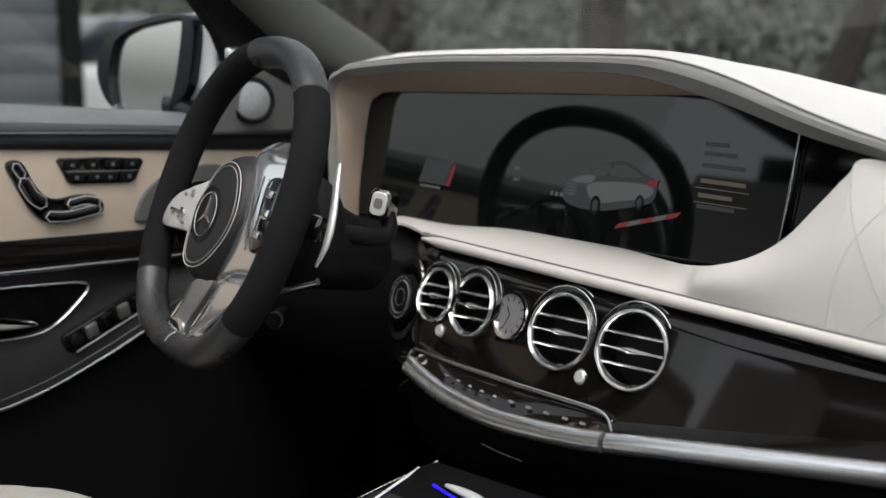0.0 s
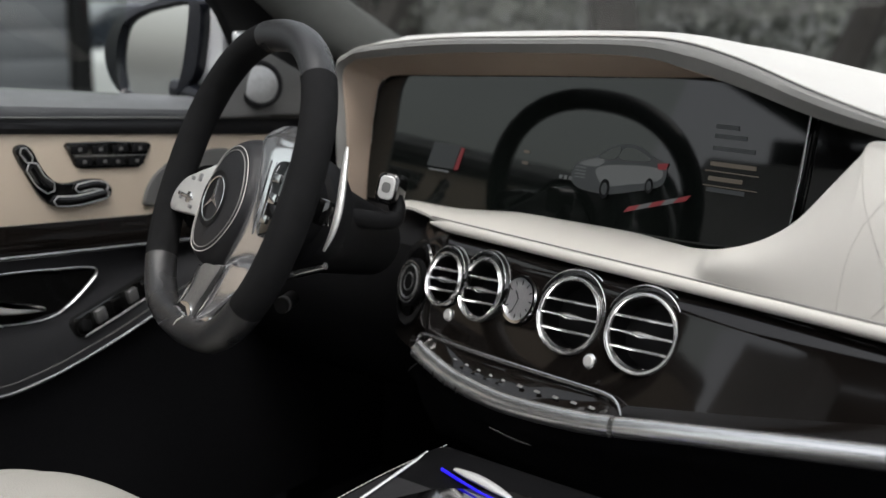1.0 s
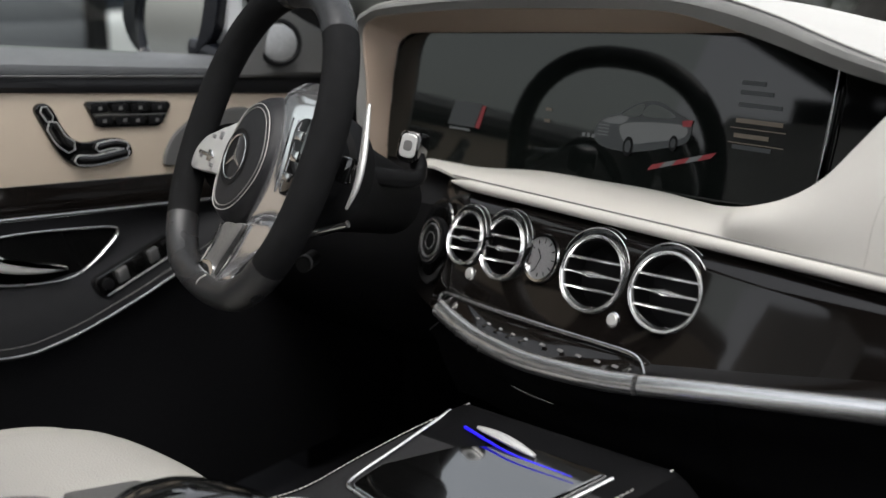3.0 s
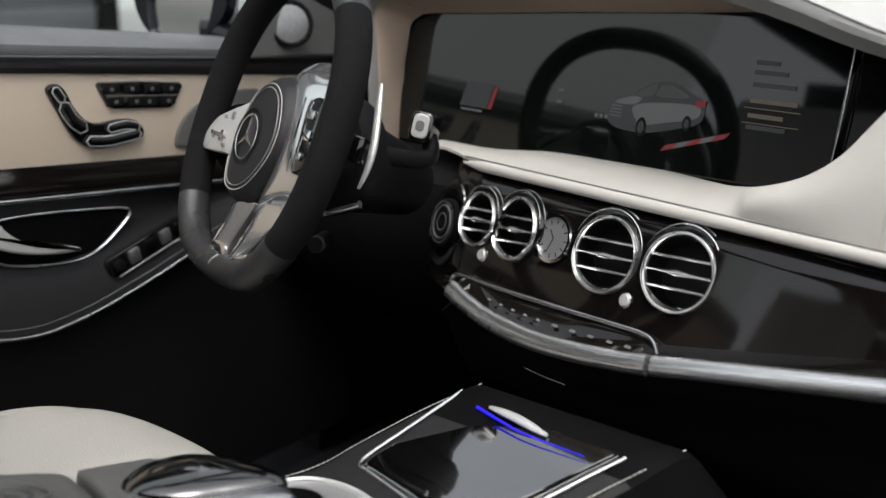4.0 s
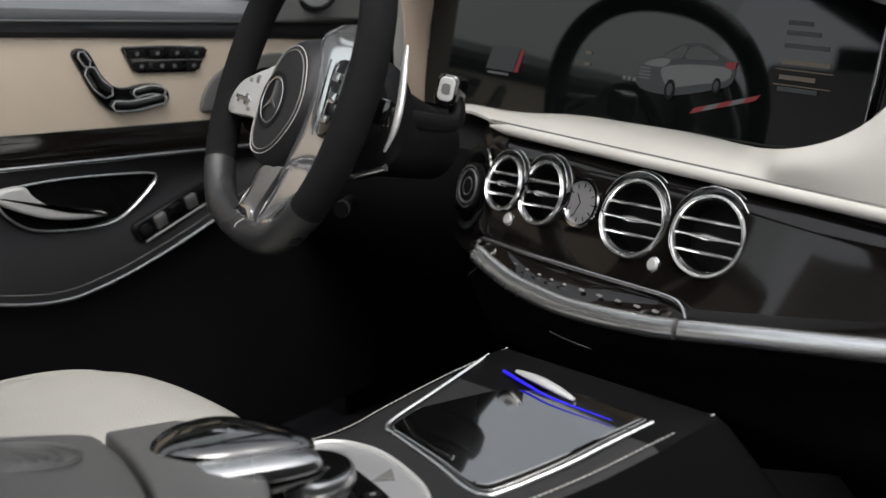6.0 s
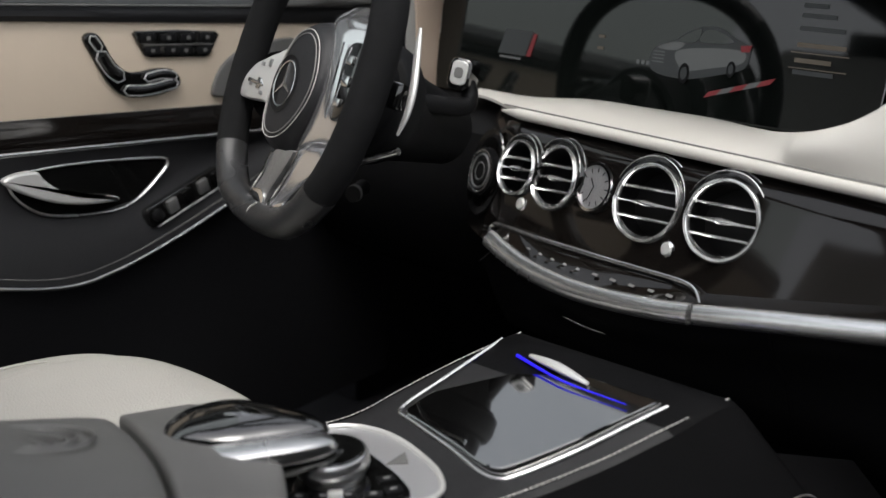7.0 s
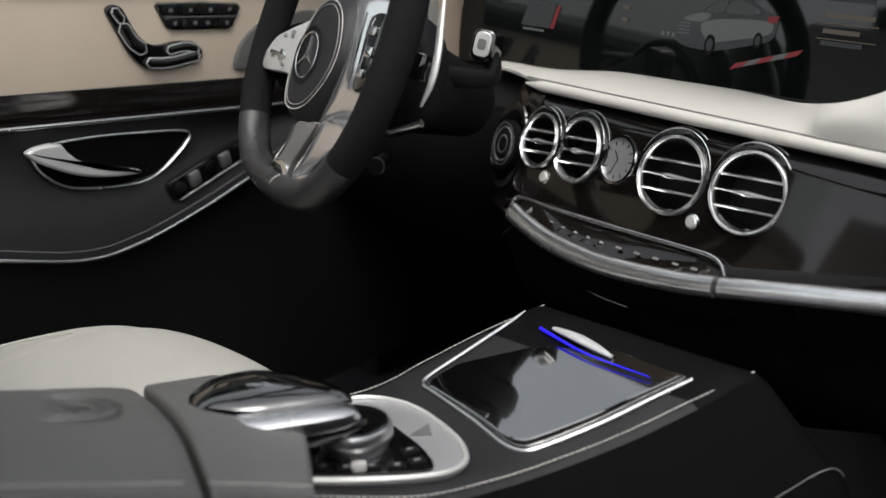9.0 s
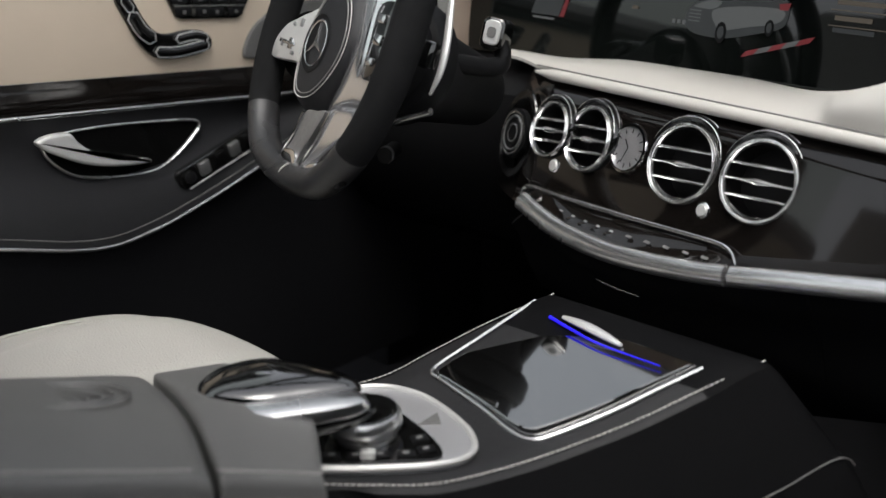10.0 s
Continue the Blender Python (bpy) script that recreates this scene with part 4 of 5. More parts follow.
# mirror triangle with tweeter
tri = spline([(-0.19, 0.760, 0), (-0.165, 0.80, 0), (-0.15, 0.845, 0), (-0.10, 0.87, 0), (0.0, 0.83, 0), (0.12, 0.78, 0), (0.12, 0.745, 0), (-0.05, 0.752, 0)], 4, closed=True)
TM = frame_at(V((-0.645, 0, 0)), V((0, 1, 0)), V((1, 0, 0)))
part("mirror_triangle", plate([(p.x, p.y) for p in tri], TM, 0.012, 0.004), ARM, door, "grey corner cover")
tw = frame_at(V((-0.640, -0.083, 0.805)), V((0, 1, 0)), V((1, -0.45, 0.15)))
tweeter = part("tweeter", lathe([(0.027, -0.003), (0.0385, 0.0), (0.038, 0.004), (0.0330, 0.006), (0.0295, 0.003)], tw, 40), PLASTIC, door, "round tweeter with metal grille")
part("tweeter_grille", lathe([(0.0300, 0.003), (0.022, 0.0048), (0.010, 0.0057), (0.0, 0.0060)], tw, 40), GRILLE, tweeter, "brushed metal grille")
part("corner_knob", box(pose(-0.632, -0.128, 0.872, 0, 0, 0), 0.012, 0.030, 0.036, 0.005, 3), SATIN, door, "small silver corner piece")
part("door_frame", plate([(-0.205, 0.985), (-0.140, 0.912), (-0.112, 0.86), (-0.08, 0.80), (0.16, 0.765), (0.11, 0.88), (0.06, 0.985)], frame_at(V((-0.655, 0, 0)), V((0, 1, 0)), V((1, 0, 0))), 0.02, 0.006), PLASTIC, door, "black window frame corner")

# A pillar
pillar = thing("roof_pillar", "dark grey trimmed windscreen pillar", "pillar", at=(-0.62, 0.2, 0.85), kind="structure")
rows = []
for y, z, w in ((0.32, 0.795, 0.05), (0.226, 0.835, 0.055), (0.10, 0.888, 0.058), (0.02, 0.92, 0.062), (-0.10, 0.985, 0.065), (-0.25, 1.07, 0.065), (-0.45, 1.19, 0.065)):
    cx = -0.625 + min(0.07, 0.3 * max(0.0, 0.02 - y))
    rows.append([V((cx + 0.030 * math.cos(q), y + w * math.sin(q) * 0.5, z + w * 0.75 * math.sin(q))) for q in [2 * math.pi * i / 16 for i in range(16)]])
bm = bmesh.new()
vs = grid(bm, rows, close_v=True)
bm.faces.new(vs[0]), bm.faces.new(vs[-1])
part("pillar_trim", bm, PILLAR, pillar)
part("pillar_seal", tube(spline([(-0.615, 0.36, 0.823), (-0.615, 0.226, 0.880), (-0.615, 0.028, 0.972), (-0.56, -0.25, 1.12)], 6), 0.005, 0.005), PLASTIC, pillar, "black rubber seal")

# ---- wing mirror outside the driver's window ----
mirror = thing("wing_mirror", "white and black wing mirror on the door", "mirror", at=(-0.80, -0.12, 0.80))
MM = frame_at(V((-0.81, -0.15, 0.855)), V((1, 0.10, 0)), V((0.10, -1, 0.045)))
SHELL = [(-0.117, -0.012), (-0.098, 0.036), (-0.051, 0.064), (0.0, 0.077), (0.046, 0.084), (0.095, 0.083), (0.107, 0.060), (0.101, 0.001), (0.089, -0.040), (0.045, -0.077), (-0.010, -0.082), (-0.066, -0.081), (-0.102, -0.054)]
PANE = [(-0.080, -0.012), (-0.066, 0.034), (-0.028, 0.056), (0.02, 0.067), (0.070, 0.074), (0.077, 0.066), (0.073, 0.027), (0.062, -0.028), (0.045, -0.070), (0.036, -0.074), (-0.019, -0.075), (-0.064, -0.072), (-0.075, -0.052)]


def mirror_ring(pts, k, h):
    return [MM @ V((p.x * k, p.y * k, h)) for p in spline([(x, y, 0) for x, y in pts], 6, closed=True)]


bm = bmesh.new()
vs = grid(bm, [mirror_ring(PANE, 0.98, -0.006), mirror_ring(PANE, 1.0, 0.003), mirror_ring(PANE, 1.06, 0.010), mirror_ring(SHELL, 0.985, 0.008), mirror_ring(SHELL, 1.0, 0.0), mirror_ring(SHELL, 1.0, -0.02)], close_v=True)
part("mirror_bezel", bm, BEZEL, mirror, "glossy black mirror bezel")
bm = bmesh.new()
vs = grid(bm, [mirror_ring(SHELL, 1.005, -0.012), mirror_ring(SHELL, 1.03, -0.03), mirror_ring(SHELL, 1.0, -0.06), mirror_ring(SHELL, 0.9, -0.09), mirror_ring(SHELL, 0.6, -0.12), mirror_ring(SHELL, 0.05, -0.13)], close_v=True)
bm.faces.new(vs[-1])
part("mirror_housing", bm, CARPAINT, mirror, "white painted housing")
bm = bmesh.new()
bm.faces.new([bm.verts.new(p) for p in mirror_ring(PANE, 0.99, -0.002)])
part("mirror_pane", bm, MIRROR, mirror, "silvered mirror glass", flip=False)
part("mirror_foot", box(pose(-0.735, -0.13, 0.786, 0, 12, 0), 0.10, 0.05, 0.035, 0.012), BEZEL, mirror, "black mirror foot on the door")
part("mirror_cap", plate([(0.101, 0.079), (0.125, 0.070), (0.141, 0.055), (0.141, 0.042), (0.134, 0.029), (0.129, -0.038), (0.095, -0.038), (0.100, 0.019)], MM @ pose(0, 0, -0.014), 0.05, 0.008), CARPAINT, mirror, "white painted inner cap")

# ---- glazing ----
win = thing("window_1", "clear driver's side window glass", "window", at=(-0.70, -0.6, 0.8), kind="structure")
rows = [[V((-0.715 + 0.09 * t, y, sill(y) - 0.01 + t * (1.22 - sill(y)))) for t in (0, 0.5, 1.0)] for y in (-1.25, -0.9, -0.6, -0.3)]
bm = bmesh.new()
grid(bm, rows)
part("pane", bm, TINTED, win).visible_shadow = False
win = thing("window_2", "clear laminated windscreen", "window", at=(0, 0.4, 0.8), kind="structure")
rows = [[V((x, 0.50 - 0.95 * t - 0.10 * (x / 0.7) ** 2, 0.80 + 0.42 * t)) for t in (0, 0.33, 0.66, 1.0)] for x in [-0.62 + 1.30 * i / 8 for i in range(9)]]
bm = bmesh.new()
grid(bm, rows)
part("pane", bm, GLASS, win).visible_shadow = False

# ---- driver's seat ----
seat = thing("driver_seat", "light perforated leather driver's seat", "seat", at=(-0.40, -0.95, 0.0))


def pillow(cx, cy, cz, sx, sy, sz, power=3.0, nx=64, ny=48, tilt=0.0):
    bm = bmesh.new()
    noise.seed_set(3)
    rws = []
    for i in range(nx + 1):
        r = []
        for j in range(ny + 1):
            u, v = 2 * i / nx - 1, 2 * j / ny - 1
            e = (abs(u) ** power + abs(v) ** power)
            f = max(0.0, 1 - min(e, 1.0)) ** 0.40
            k = max(1.0, e ** (1 / power))
            r.append(V((cx + sx * u / k, cy + sy * v / k, cz + sz * f + tilt * v + 0.004 * f * noise.noise(V((u * 2.2, v * 2.2, 0.3))) - 0.006 * f * math.exp(-((abs(u) - 0.45) / 0.05) ** 2))))
        rws.append(r)
    grid(bm, rws)
    return bm


part("cushion", pillow(-0.342, -0.850, 0.285, 0.255, 0.302, 0.124, 2.7, tilt=0.010), SEATLEATHER, seat, "light leather cushion with perforated centre")
part("cushion_base", box(pose(-0.375, -0.88, 0.20), 0.44, 0.50, 0.17, 0.05, 4), BLACKLEATHER, seat)
for s in (-1, 1):
    pth = spline([(-0.355 + s * 0.105, -1.08, 0.409), (-0.355 + s * 0.108, -0.90, 0.4145), (-0.355 + s * 0.112, -0.76, 0.407), (-0.355 + s * 0.115, -0.68, 0.388)], 6)
    part("cushion_seam", tube(pth, 0.0010), SEAMTONE, seat)
rows = [[V((-0.375 + 0.24 * math.sin(q), -1.16 - 0.28 * t - 0.06 * math.cos(q) + 0.12, 0.33 + 0.62 * t)) for q in [math.pi * (i / 10 - 0.5) for i in range(11)]] for t in (0, 0.25, 0.5, 0.75, 1.0)]
part("backrest", sheet(rows, 0.09), LEATHER, seat, "light leather backrest")

# ---- centre console ----
console = thing("centre_console", "centre console in dark grey leather with glossy lids", "console", at=(0.02, -0.6, 0.0))
TOPZ = 0.396
# top skin: outline edges left and right of the tunnel
LEFT = [(-0.012, -0.372, 0.40), (-0.022, -0.398, 0.455), (-0.054, -0.462, 0.436), (-0.081, -0.533, 0.415), (-0.093, -0.572, 0.404), (-0.107, -0.605, 0.398), (-0.125, -0.66, 0.400), (-0.135, -0.70, 0.405), (-0.14, -0.76, 0.41), (-0.14, -0.9, 0.41), (-0.14, -1.3, 0.41)]
RIGHT = [(0.252, -0.376, 0.40), (0.237, -0.402, 0.454), (0.205, -0.464, 0.436), (0.173, -0.526, 0.417), (0.137, -0.589, 0.401), (0.112, -0.640, 0.395), (0.083, -0.698, 0.394), (0.045, -0.735, 0.394), (0.002, -0.770, 0.394), (-0.02, -0.9, 0.394), (-0.03, -1.3, 0.394)]
a, b = spline(LEFT, 7), spline(RIGHT, 7)
rows, flank = [], []
for p, q in zip(a, b):
    r = [V((p.x - 0.004, p.y, 0.05)), V((p.x - 0.004, p.y, p.z - 0.02)), V((p.x, p.y, p.z - 0.004)), p + V((0.006, 0, 0))]
    r += [p.lerp(q, s / 6) for s in range(1, 6)]
    r += [q + V((-0.004, 0, 0)), q + V((0.004, 0, -0.005))]
    rows.append(r)
    flank.append([q + V((0.004, 0.001, -0.005)), q + V((0.03, 0.008, -0.035)), q + V((0.08, 0.02, -0.09)), q + V((0.14, 0.02, -0.18)), V((q.x + 0.16, q.y, 0.05))])
# Front stretch of the same skin, coloured black for the dash's shade.
part("deck_front", sheet(rows[:15], 0.004, (0, 0, 1)), FLANK, console, "front of the deck, coloured black for shade under the dash")
part("console_skin", sheet(rows[14:], 0.004, (0, 0, 1)), SKIN, console, "grey leather console skin, coloured dark for shade")
flank.insert(0, [p + V((0.06, 0.10, -0.03)) for p in flank[0]])
part("console_flank", sheet(flank, 0.004, (1, 0, 0.3)), FLANK, console, "black leather console side, darkened for shade")
stitches([p + V((-0.004, 0, 0.0012)) for p in spline(RIGHT[1:9], 9)], 0.0042, 0.0016, 0.0009, console)
stitches([p + V((0.004, 0, 0.0015)) for p in spline(LEFT[1:7], 9)], 0.0042, 0.0016, 0.0007, console)
part("side_seam", tube([r[1].lerp(r[2], 0.9) + V((0.002, 0, 0.003)) for r in flank[6:30]], 0.0009), ARM, console)
# lid frame and lid
def deck(x, y, up=0.0):
    """The sloping deck between the controller and the dash."""
    return V((x, y, 0.396 + 0.30 * (y + 0.596) + up))


LM = frame_at(deck(0.06, -0.50), V((1, 0, 0.055)), V((-0.055, -0.245, 1)))
LIDO = [(-0.029, -0.418), (-0.044, -0.493), (-0.055, -0.545), (-0.052, -0.560), (-0.035, -0.564), (0.030, -0.578), (0.075, -0.590), (0.098, -0.590), (0.113, -0.576), (0.143, -0.527), (0.167, -0.478), (0.187, -0.438)]
part("lid_frame", tube(spline([deck(x, y, 0.002) for x, y in LIDO], 7), 0.0026, 0.0024, k=10), SATIN, console, "satin chrome frame round the lid")
lid_curve = []
for p in spline([(0.06 + (x - 0.06) * 0.955, -0.49 + (y + 0.49) * 0.965, 0) for x, y in LIDO], 6):
    q = LM.inverted() @ deck(p.x, p.y)
    lid_curve.append((q.x, q.y))
part("storage_lid", plate(lid_curve, LM @ pose(0, 0, 0.0045), 0.016, 0.002), LACQUER, console, "glossy black storage lid")
part("light_strip", tube(spline([deck(0.006, -0.438, 0.005), deck(0.045, -0.449, 0.007), deck(0.085, -0.458, 0.009), deck(0.156, -0.464, 0.012)], 6), 0.0018, 0.0019, k=8, taper=lambda t: 1.0 - 0.75 * t), BLUE, console, "blue glowing light strip")
part("lid_grip", tube(spline([deck(0.022, -0.436, 0.008), deck(0.060, -0.440, 0.008), deck(0.102, -0.448, 0.007)], 6), 0.0065, 0.0045, k=12, taper=lambda t: 0.4 + 2.4 * t * (1 - t)), SILVERPLASTIC, console, "satin silver grip")

# controller tray
TRAY = [(-0.110, -0.680), (-0.104, -0.640), (-0.088, -0.612), (-0.062, -0.597), (-0.024, -0.594), (0.034, -0.611), (0.064, -0.630), (0.075, -0.650), (0.068, -0.675), (0.041, -0.709), (-0.002, -0.750), (-0.060, -0.790)]
to = [(p.x, p.y) for p in spline([(x, y, 0) for x, y in TRAY], 6, closed=True)]
part("tray_rim", tube([V((x, y, 0.4005)) for x, y in to], 0.0032, 0.0035, k=10, closed=True), SILVERPLASTIC, console, "silver rim of the controller tray")
part("tray", plate(to, pose(0, 0, 0.4000), 0.012, 0.001), TRAYMETAL, console, "pale silver controller tray")
TR2 = [(-0.104, -0.676), (-0.096, -0.644), (-0.074, -0.630), (-0.042, -0.631), (-0.011, -0.638), (0.027, -0.649), (0.054, -0.663), (0.058, -0.677), (0.035, -0.703), (-0.008, -0.743), (-0.060, -0.780)]
t2 = [(p.x, p.y) for p in spline([(x, y, 0) for x, y in TR2], 6, closed=True)]
part("button_field", plate(t2, pose(0, 0, 0.4025), 0.006, 0.001), PIANO, console, "glossy black button field")
part("triangle_mark", plate([(0.002, -0.639), (0.000, -0.610), (0.017, -0.624)], pose(0, 0, 0.4022), 0.004, 0.0008), ARM, console, "grey triangle mark")
KM = pose(-0.022, -0.688, 0.403)
knob = part("rotary_knob", lathe([(0.031, 0.0), (0.031, 0.004), (0.029, 0.006), (0.0345, 0.008), (0.0365, 0.012), (0.0355, 0.021), (0.0335, 0.0245), (0.0315, 0.025)], KM, 44), SATIN, console, "satin silver rotary controller")
part("knob_top", lathe([(0.0320, 0.0248), (0.029, 0.0262), (0.0, 0.0258)], KM, 40), PIANO, knob)
for x, y, a in ((0.042, -0.672, 60), (0.034, -0.690, 45), (0.018, -0.706, 45), (0.002, -0.722, 45), (0.024, -0.662, 60), (-0.014, -0.736, 45)):
    b = part("tray_button", box(pose(x, y, 0.4035, 0, 0, a), 0.017, 0.011, 0.003, 0.001), PLASTIC, console)
    part("button_mark", box(pose(x, y, 0.4051, 0, 0, a), 0.006, 0.003, 0.0005), ICON, b)
part("rocker", box(pose(0.012, -0.716, 0.4065, 0, 0, 45), 0.014, 0.010, 0.008, 0.002), SILVERPLASTIC, console, "small silver rocker")

# palm rest over the knob
PALM = [(-0.080, -0.824), (-0.108, -0.818), (-0.126, -0.798), (-0.130, -0.770), (-0.116, -0.734), (-0.082, -0.711), (-0.040, -0.699), (-0.002, -0.697), (0.010, -0.708), (0.000, -0.734), (-0.018, -0.764), (-0.044, -0.802)]
egg = spline([(x, y, 0) for x, y in PALM], 6, closed=True)
EC = V((-0.058, -0.754, 0))


def egg_shell(rings, mid):
    bm = bmesh.new()
    rws = [[V((mid.x + (p.x - EC.x) * k, mid.y + (p.y - EC.y) * k, z)) for p in egg] for k, z in rings]
    g = grid(bm, rws, close_v=True)
    bm.faces.new(g[0]), bm.faces.new(g[-1])
    return bm


PC = EC + V((0.008, -0.009, 0))
palm = part("palm_rest", egg_shell(((0.84, 0.448), (0.94, 0.453), (0.96, 0.457), (0.92, 0.463), (0.80, 0.4665), (0.5, 0.467)), PC + V((0.004, -0.004, 0))), SATIN, console, "satin silver palm rest with glossy black top")
part("palm_pad", egg_shell(((0.80, 0.457), (0.88, 0.462), (0.87, 0.4665), (0.79, 0.4715), (0.60, 0.4750), (0.34, 0.4770), (0.06, 0.4775)), PC + V((-0.010, 0.009, 0))), PADGLOSS, palm, "glossy black palm pad")
part("palm_base", egg_shell(((0.80, 0.434), (0.94, 0.442), (1.02, 0.449), (1.02, 0.452), (0.86, 0.454)), PC), PIANO, palm)

# armrest lids
arm = thing("armrest", "dark grey leather armrest with stitched edges", "armrest", at=(-0.1, -1.0, 0.40))


FRONT = [(-0.172, -0.728, 0.443), (-0.125, -0.716, 0.446), (-0.075, -0.722, 0.448), (-0.012, -0.756, 0.450), (0.069, -0.818, 0.452)]
SPLIT = [(-0.190, -0.803, 0.452), (-0.127, -0.824, 0.462), (-0.070, -0.846, 0.470), (-0.026, -0.866, 0.477), (0.051, -0.906, 0.488)]
REAR = [(-0.300, -1.350, 0.600), (-0.23, -1.350, 0.615), (-0.16, -1.350, 0.625), (-0.10, -1.350, 0.635), (-0.040, -1.350, 0.645)]


def arm_lid(front, rear, name, label, g0, g1):
    """A padded lid between two cross curves, with rounded edges and sides; g0, g1: gaps at the ends."""
    f, r = spline(front, 6), spline(rear, 6)
    bm = bmesh.new()
    rws = []
    for t in [0, 0.012, 0.03, 0.06] + [0.06 + 0.88 * i / 12 for i in range(1, 12)] + [0.94, 0.97, 0.988, 1.0]:
        cross = []
        drop_t = 0.007 * (1 - math.sqrt(max(0, 1 - (1 - min(1, min(t, 1 - t) / 0.06)) ** 2)))
        n = len(f) - 1
        for i, (p, q) in enumerate(zip(f, r)):
            d = (q - p).normalized()
            u = (p + d * g0).lerp(q - d * g1, t)
            s = i / n
            cross.append(u + V((0, 0, -drop_t + 0.005 * math.sin(math.pi * s))))
        a, b = cross[0], cross[-1]
        side = (b - a).normalized()
        cross = [a + V((0, 0, -0.09)) - side * 0.004, a + V((0, 0, -0.012)) - side * 0.004, a + V((0, 0, -0.003)) - side * 0.002] + cross
        cross += [b + V((0, 0, -0.003)) + side * 0.003, b + V((0, 0, -0.010)) + side * 0.005, b + V((0, 0, -0.05)) + side * 0.006, b + V((0, 0, -0.09)) + side * 0.004]
        rws.append(cross)
    rws = [[V((p.x, p.y, p.z - 0.06)) for p in rws[0]]] + rws + [[V((p.x, p.y, p.z - 0.06)) for p in rws[-1]]]
    grid(bm, rws)
    ob = part(name, bm, ARM, arm, label)
    a, b = f[-1].lerp(r[-1], 0.04), f[-1].lerp(r[-1], 0.97)
    stitches([a.lerp(b, i / 4) + V((-0.003, 0.003, 0.0008)) for i in range(5)], 0.0042, 0.0016, 0.0009, arm)
    return ob


arm_lid(FRONT, SPLIT, "front_lid", "front armrest pad", 0.0, 0.003)
arm_lid(SPLIT, REAR, "rear_lid", "rear armrest lid with embossed crest", 0.003, 0.0)
EM2 = frame_at(V((-0.134, -0.914, 0.4925)), V((0.9, 0.2, 0.25)), V((-0.15, 0.22, 1)))
for k in range(3):
    part("embossed_bar", box(EM2 @ pose(0, 0.008 * (k - 1), 0.0, 0, 0, 12 * (k - 1)), 0.048, 0.004, 0.0034, 0.001), ARM, arm)
for r in (0.034, 0.048):
    part("embossed_ring", lathe([(r - 0.0018, -0.001), (r, 0.0013), (r + 0.0018, -0.001)], EM2, 40), ARM, arm)

# ---- outside ----
ground = part("ground", box(pose(0, 0, -0.52), 400, 400, 0.04), GROUND)
tagged(ground, "grey asphalt yard reaching the distance", "ground", kind="structure")
house = thing("house", "grey clapboard house wall with corner trim", "house", at=(-6, -1, -0.5))
for i in range(22):
    z = -0.5 + 0.20 * i
    part("board", box(pose(-6.1, 0.85, z + 0.1, 0, 5, 0), 0.06, 4.8, 0.215, 0.006), SIDING, house)
part("wall", box(pose(-6.3, 0.85, 1.7), 0.3, 4.8, 4.4), SIDING, house)
part("corner_trim", box(pose(-6.06, 3.30, 1.7), 0.14, 0.14, 4.4, 0.01), SOFT, house, "dark corner trim")
part("roof", box(pose(-6.6, 0.85, 4.0, 0, -25, 0), 2.4, 5.4, 0.12), SOFT, house)


def tree(name, x, y, h, seed, spread=2.2, leaves=1500, label="bare-limbed tree with sparse grey-green foliage"):
    rnd = random.Random(seed)
    t = thing(name, label, "tree", "trees beyond the yard", (x, y, -0.5))
    bm = bmesh.new()
    tips = []

    def limb(p, d, length, r, depth):
        pts = [p]
        for i in range(5):
            d = (d + V((rnd.uniform(-0.2, 0.2), rnd.uniform(-0.2, 0.2), rnd.uniform(-0.05, 0.15)))).normalized()
            pts.append(pts[-1] + d * length / 5)
        tube(pts, r, r, k=7, up=(0.31, 0.7, 0.2), bm=bm, taper=lambda q: 1 - 0.55 * q)
        if depth:
            for k in range(3):
                i = rnd.randint(2, 5)
                nd = (d + V((rnd.uniform(-1, 1), rnd.uniform(-1, 1), rnd.uniform(-0.1, 0.7)))).normalized()
                limb(pts[i], nd, length * 0.62, r * 0.5, depth - 1)
        else:
            tips.extend(pts[2:])

    limb(V((x, y, -0.5)), V((0.05, 0, 1)), h * 0.5, 0.05 * h, 3)
    part("trunk", bm, BARK, t)
    bm = bmesh.new()
    for k in range(leaves):
        p = rnd.choice(tips) + V((rnd.gauss(0, 0.35), rnd.gauss(0, 0.35), rnd.gauss(0, 0.30)))
        q = Euler((rnd.uniform(0, 6), rnd.uniform(0, 6), rnd.uniform(0, 6))).to_matrix()
        s = rnd.uniform(0.06, 0.15)
        bm.faces.new([bm.verts.new(p + q @ V(c)) for c in ((-s, 0, 0), (0, -s * 0.5, s * 0.15), (s, 0, 0), (0, s * 0.5, s * 0.15))])
    part("crown", bm, LEAF, t, flip=False)


for i, (x, y, h) in enumerate(((-8.6, 9.2, 5.0), (-5.6, 10.4, 7.5), (-3.0, 9.8, 5.0), (-10.5, 12.0, 7.0), (-1.0, 12.0, 6.0), (-13, 11, 6.0))):
    tree("tree", x, y, h, 20 + i)
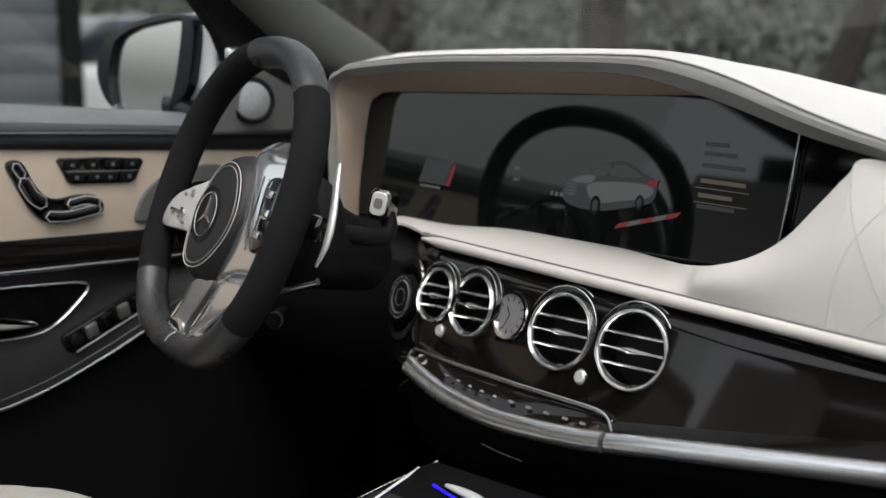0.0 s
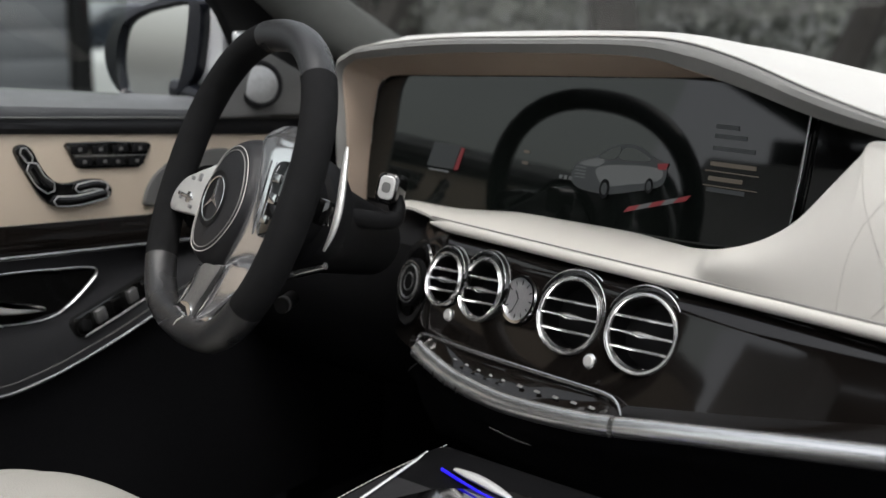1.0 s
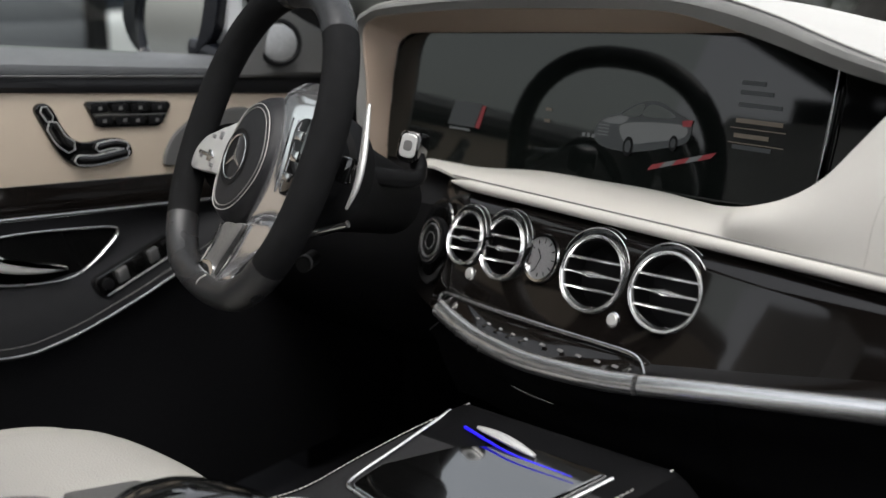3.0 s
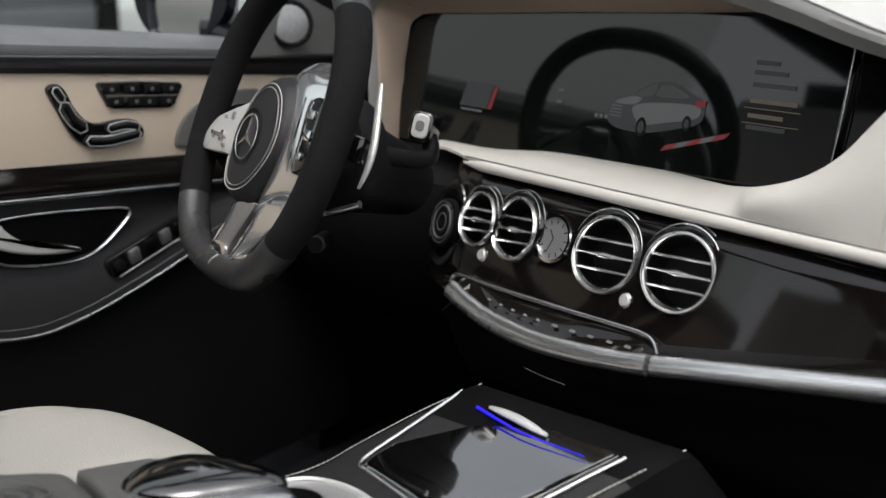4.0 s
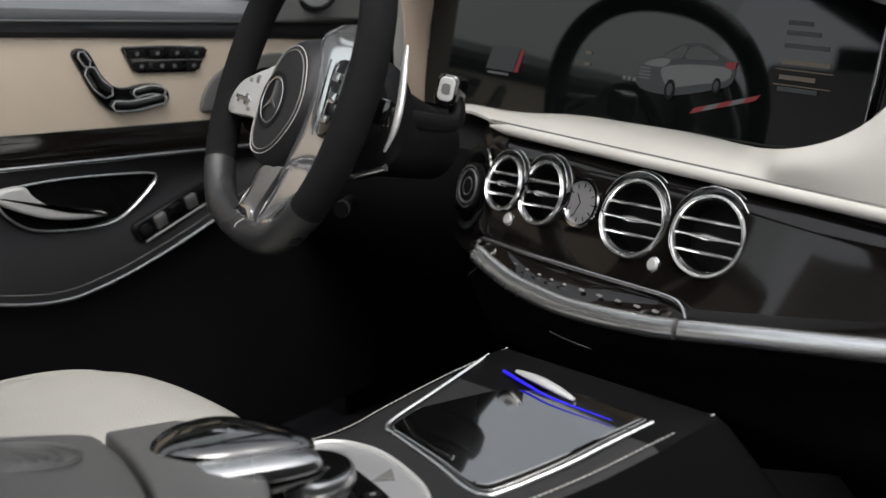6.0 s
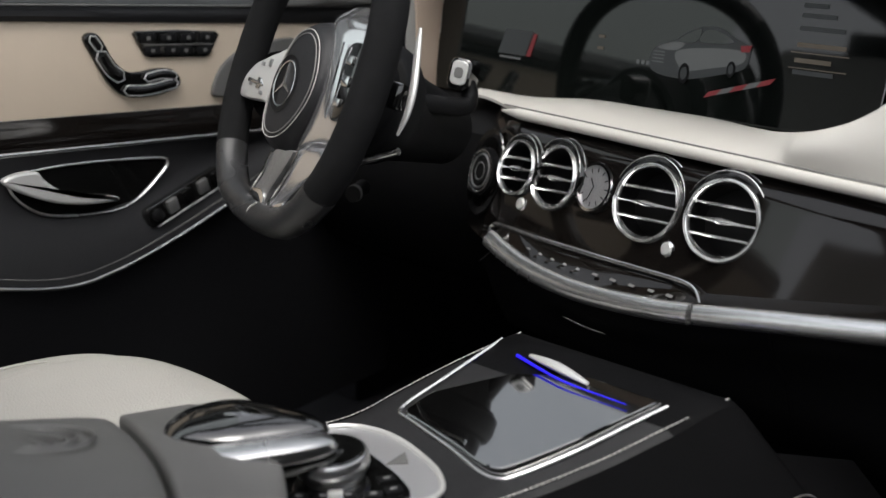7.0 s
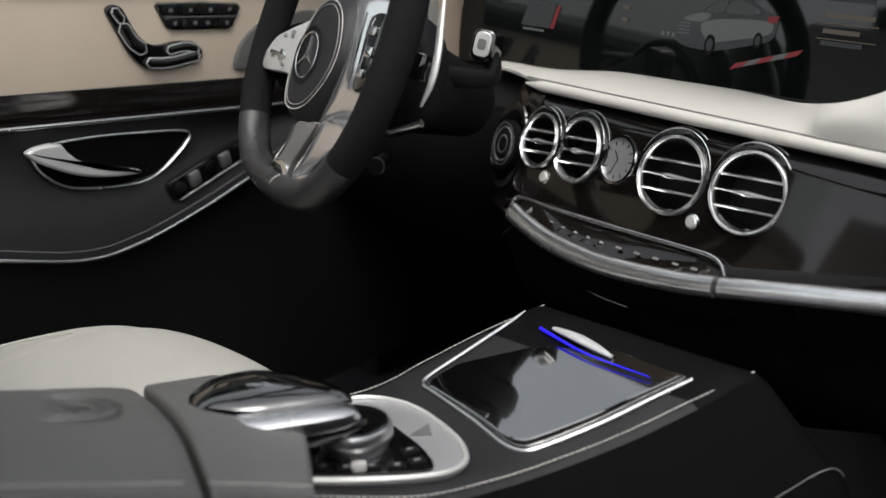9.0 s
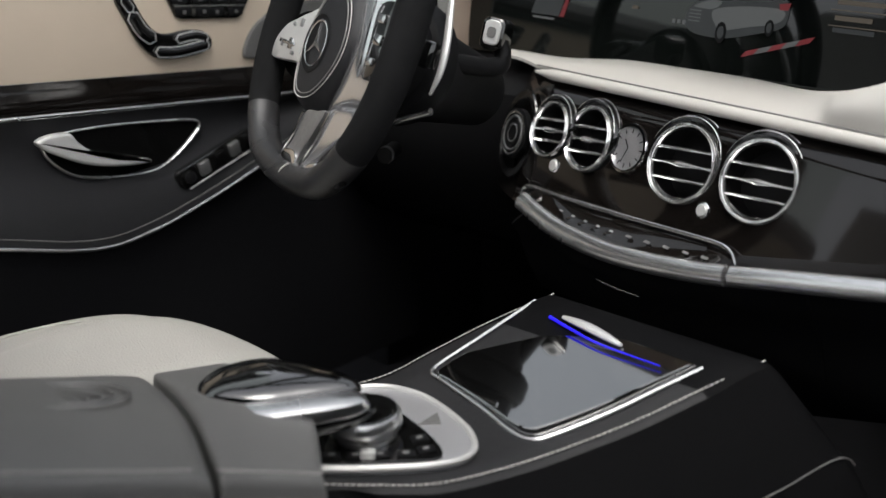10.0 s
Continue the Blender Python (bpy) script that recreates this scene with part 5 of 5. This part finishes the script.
# hedge and low wall closing the yard
rnd = random.Random(5)
bm = bmesh.new()
for k in range(42000):
    p = V((rnd.uniform(-22, 14), 12.4 + rnd.gauss(0, 0.5), -0.5 + 3.2 * rnd.random() ** 0.8 * (0.8 + 0.2 * math.sin(rnd.random() * 9))))
    q = Euler((rnd.uniform(0, 6), rnd.uniform(0, 6), rnd.uniform(0, 6))).to_matrix()
    s = rnd.uniform(0.05, 0.10)
    bm.faces.new([bm.verts.new(p + q @ V(c)) for c in ((-s, 0, 0), (0, -s * 0.6, 0), (s, 0, 0), (0, s * 0.6, 0))])
tagged(part("hedge", bm, HEDGE, flip=False), "tall grey-green hedge behind the yard", "hedge", kind="stuff")


# a white car parked beside the house
parked = thing("parked_car", "white car parked beyond the grey house", "car", at=(-8.3, 5.7, -0.5))
rows = []
for y, hw, z0, z1 in ((-2.1, 0.70, 0.35, 0.75), (-1.9, 0.85, 0.25, 0.95), (-1.0, 0.90, 0.22, 1.0), (0.2, 0.90, 0.22, 1.0), (1.3, 0.88, 0.22, 0.92), (2.0, 0.80, 0.25, 0.78), (2.2, 0.65, 0.35, 0.65)):
    ring = rounded(2 * hw, z1 - z0, 0.14, 4)
    rows.append([V((-8.3 + a, 5.7 + y, -0.5 + (z0 + z1) / 2 + b)) for a, b in ring])
bm = bmesh.new()
vs = grid(bm, rows, close_v=True)
bm.faces.new(vs[0]), bm.faces.new(vs[-1])
part("body", bm, CARPAINT, parked)
rows = []
for y, hw, z0, z1 in ((-1.6, 0.60, 0.9, 1.0), (-0.9, 0.68, 0.9, 1.38), (0.2, 0.68, 0.9, 1.42), (1.2, 0.62, 0.85, 0.95)):
    ring = rounded(2 * hw, z1 - z0, 0.045, 4)
    rows.append([V((-8.3 + a, 5.7 + y, -0.5 + (z0 + z1) / 2 + b)) for a, b in ring])
bm = bmesh.new()
vs = grid(bm, rows, close_v=True)
bm.faces.new(vs[0]), bm.faces.new(vs[-1])
part("cabin", bm, DARKPAINT, parked, "dark glazed cabin")
for sx in (-0.84, 0.84):
    for sy in (-1.35, 1.35):
        m = frame_at(V((-8.3 + sx, 5.7 + sy, -0.18)), V((0, 1, 0)), V((1 if sx > 0 else -1, 0, 0)))
        part("wheel", lathe([(0.32, -0.18), (0.33, -0.02), (0.30, 0.02), (0.22, 0.03), (0.20, 0.0), (0.05, 0.02), (0, 0.02)], m, 28), PLASTIC, parked)
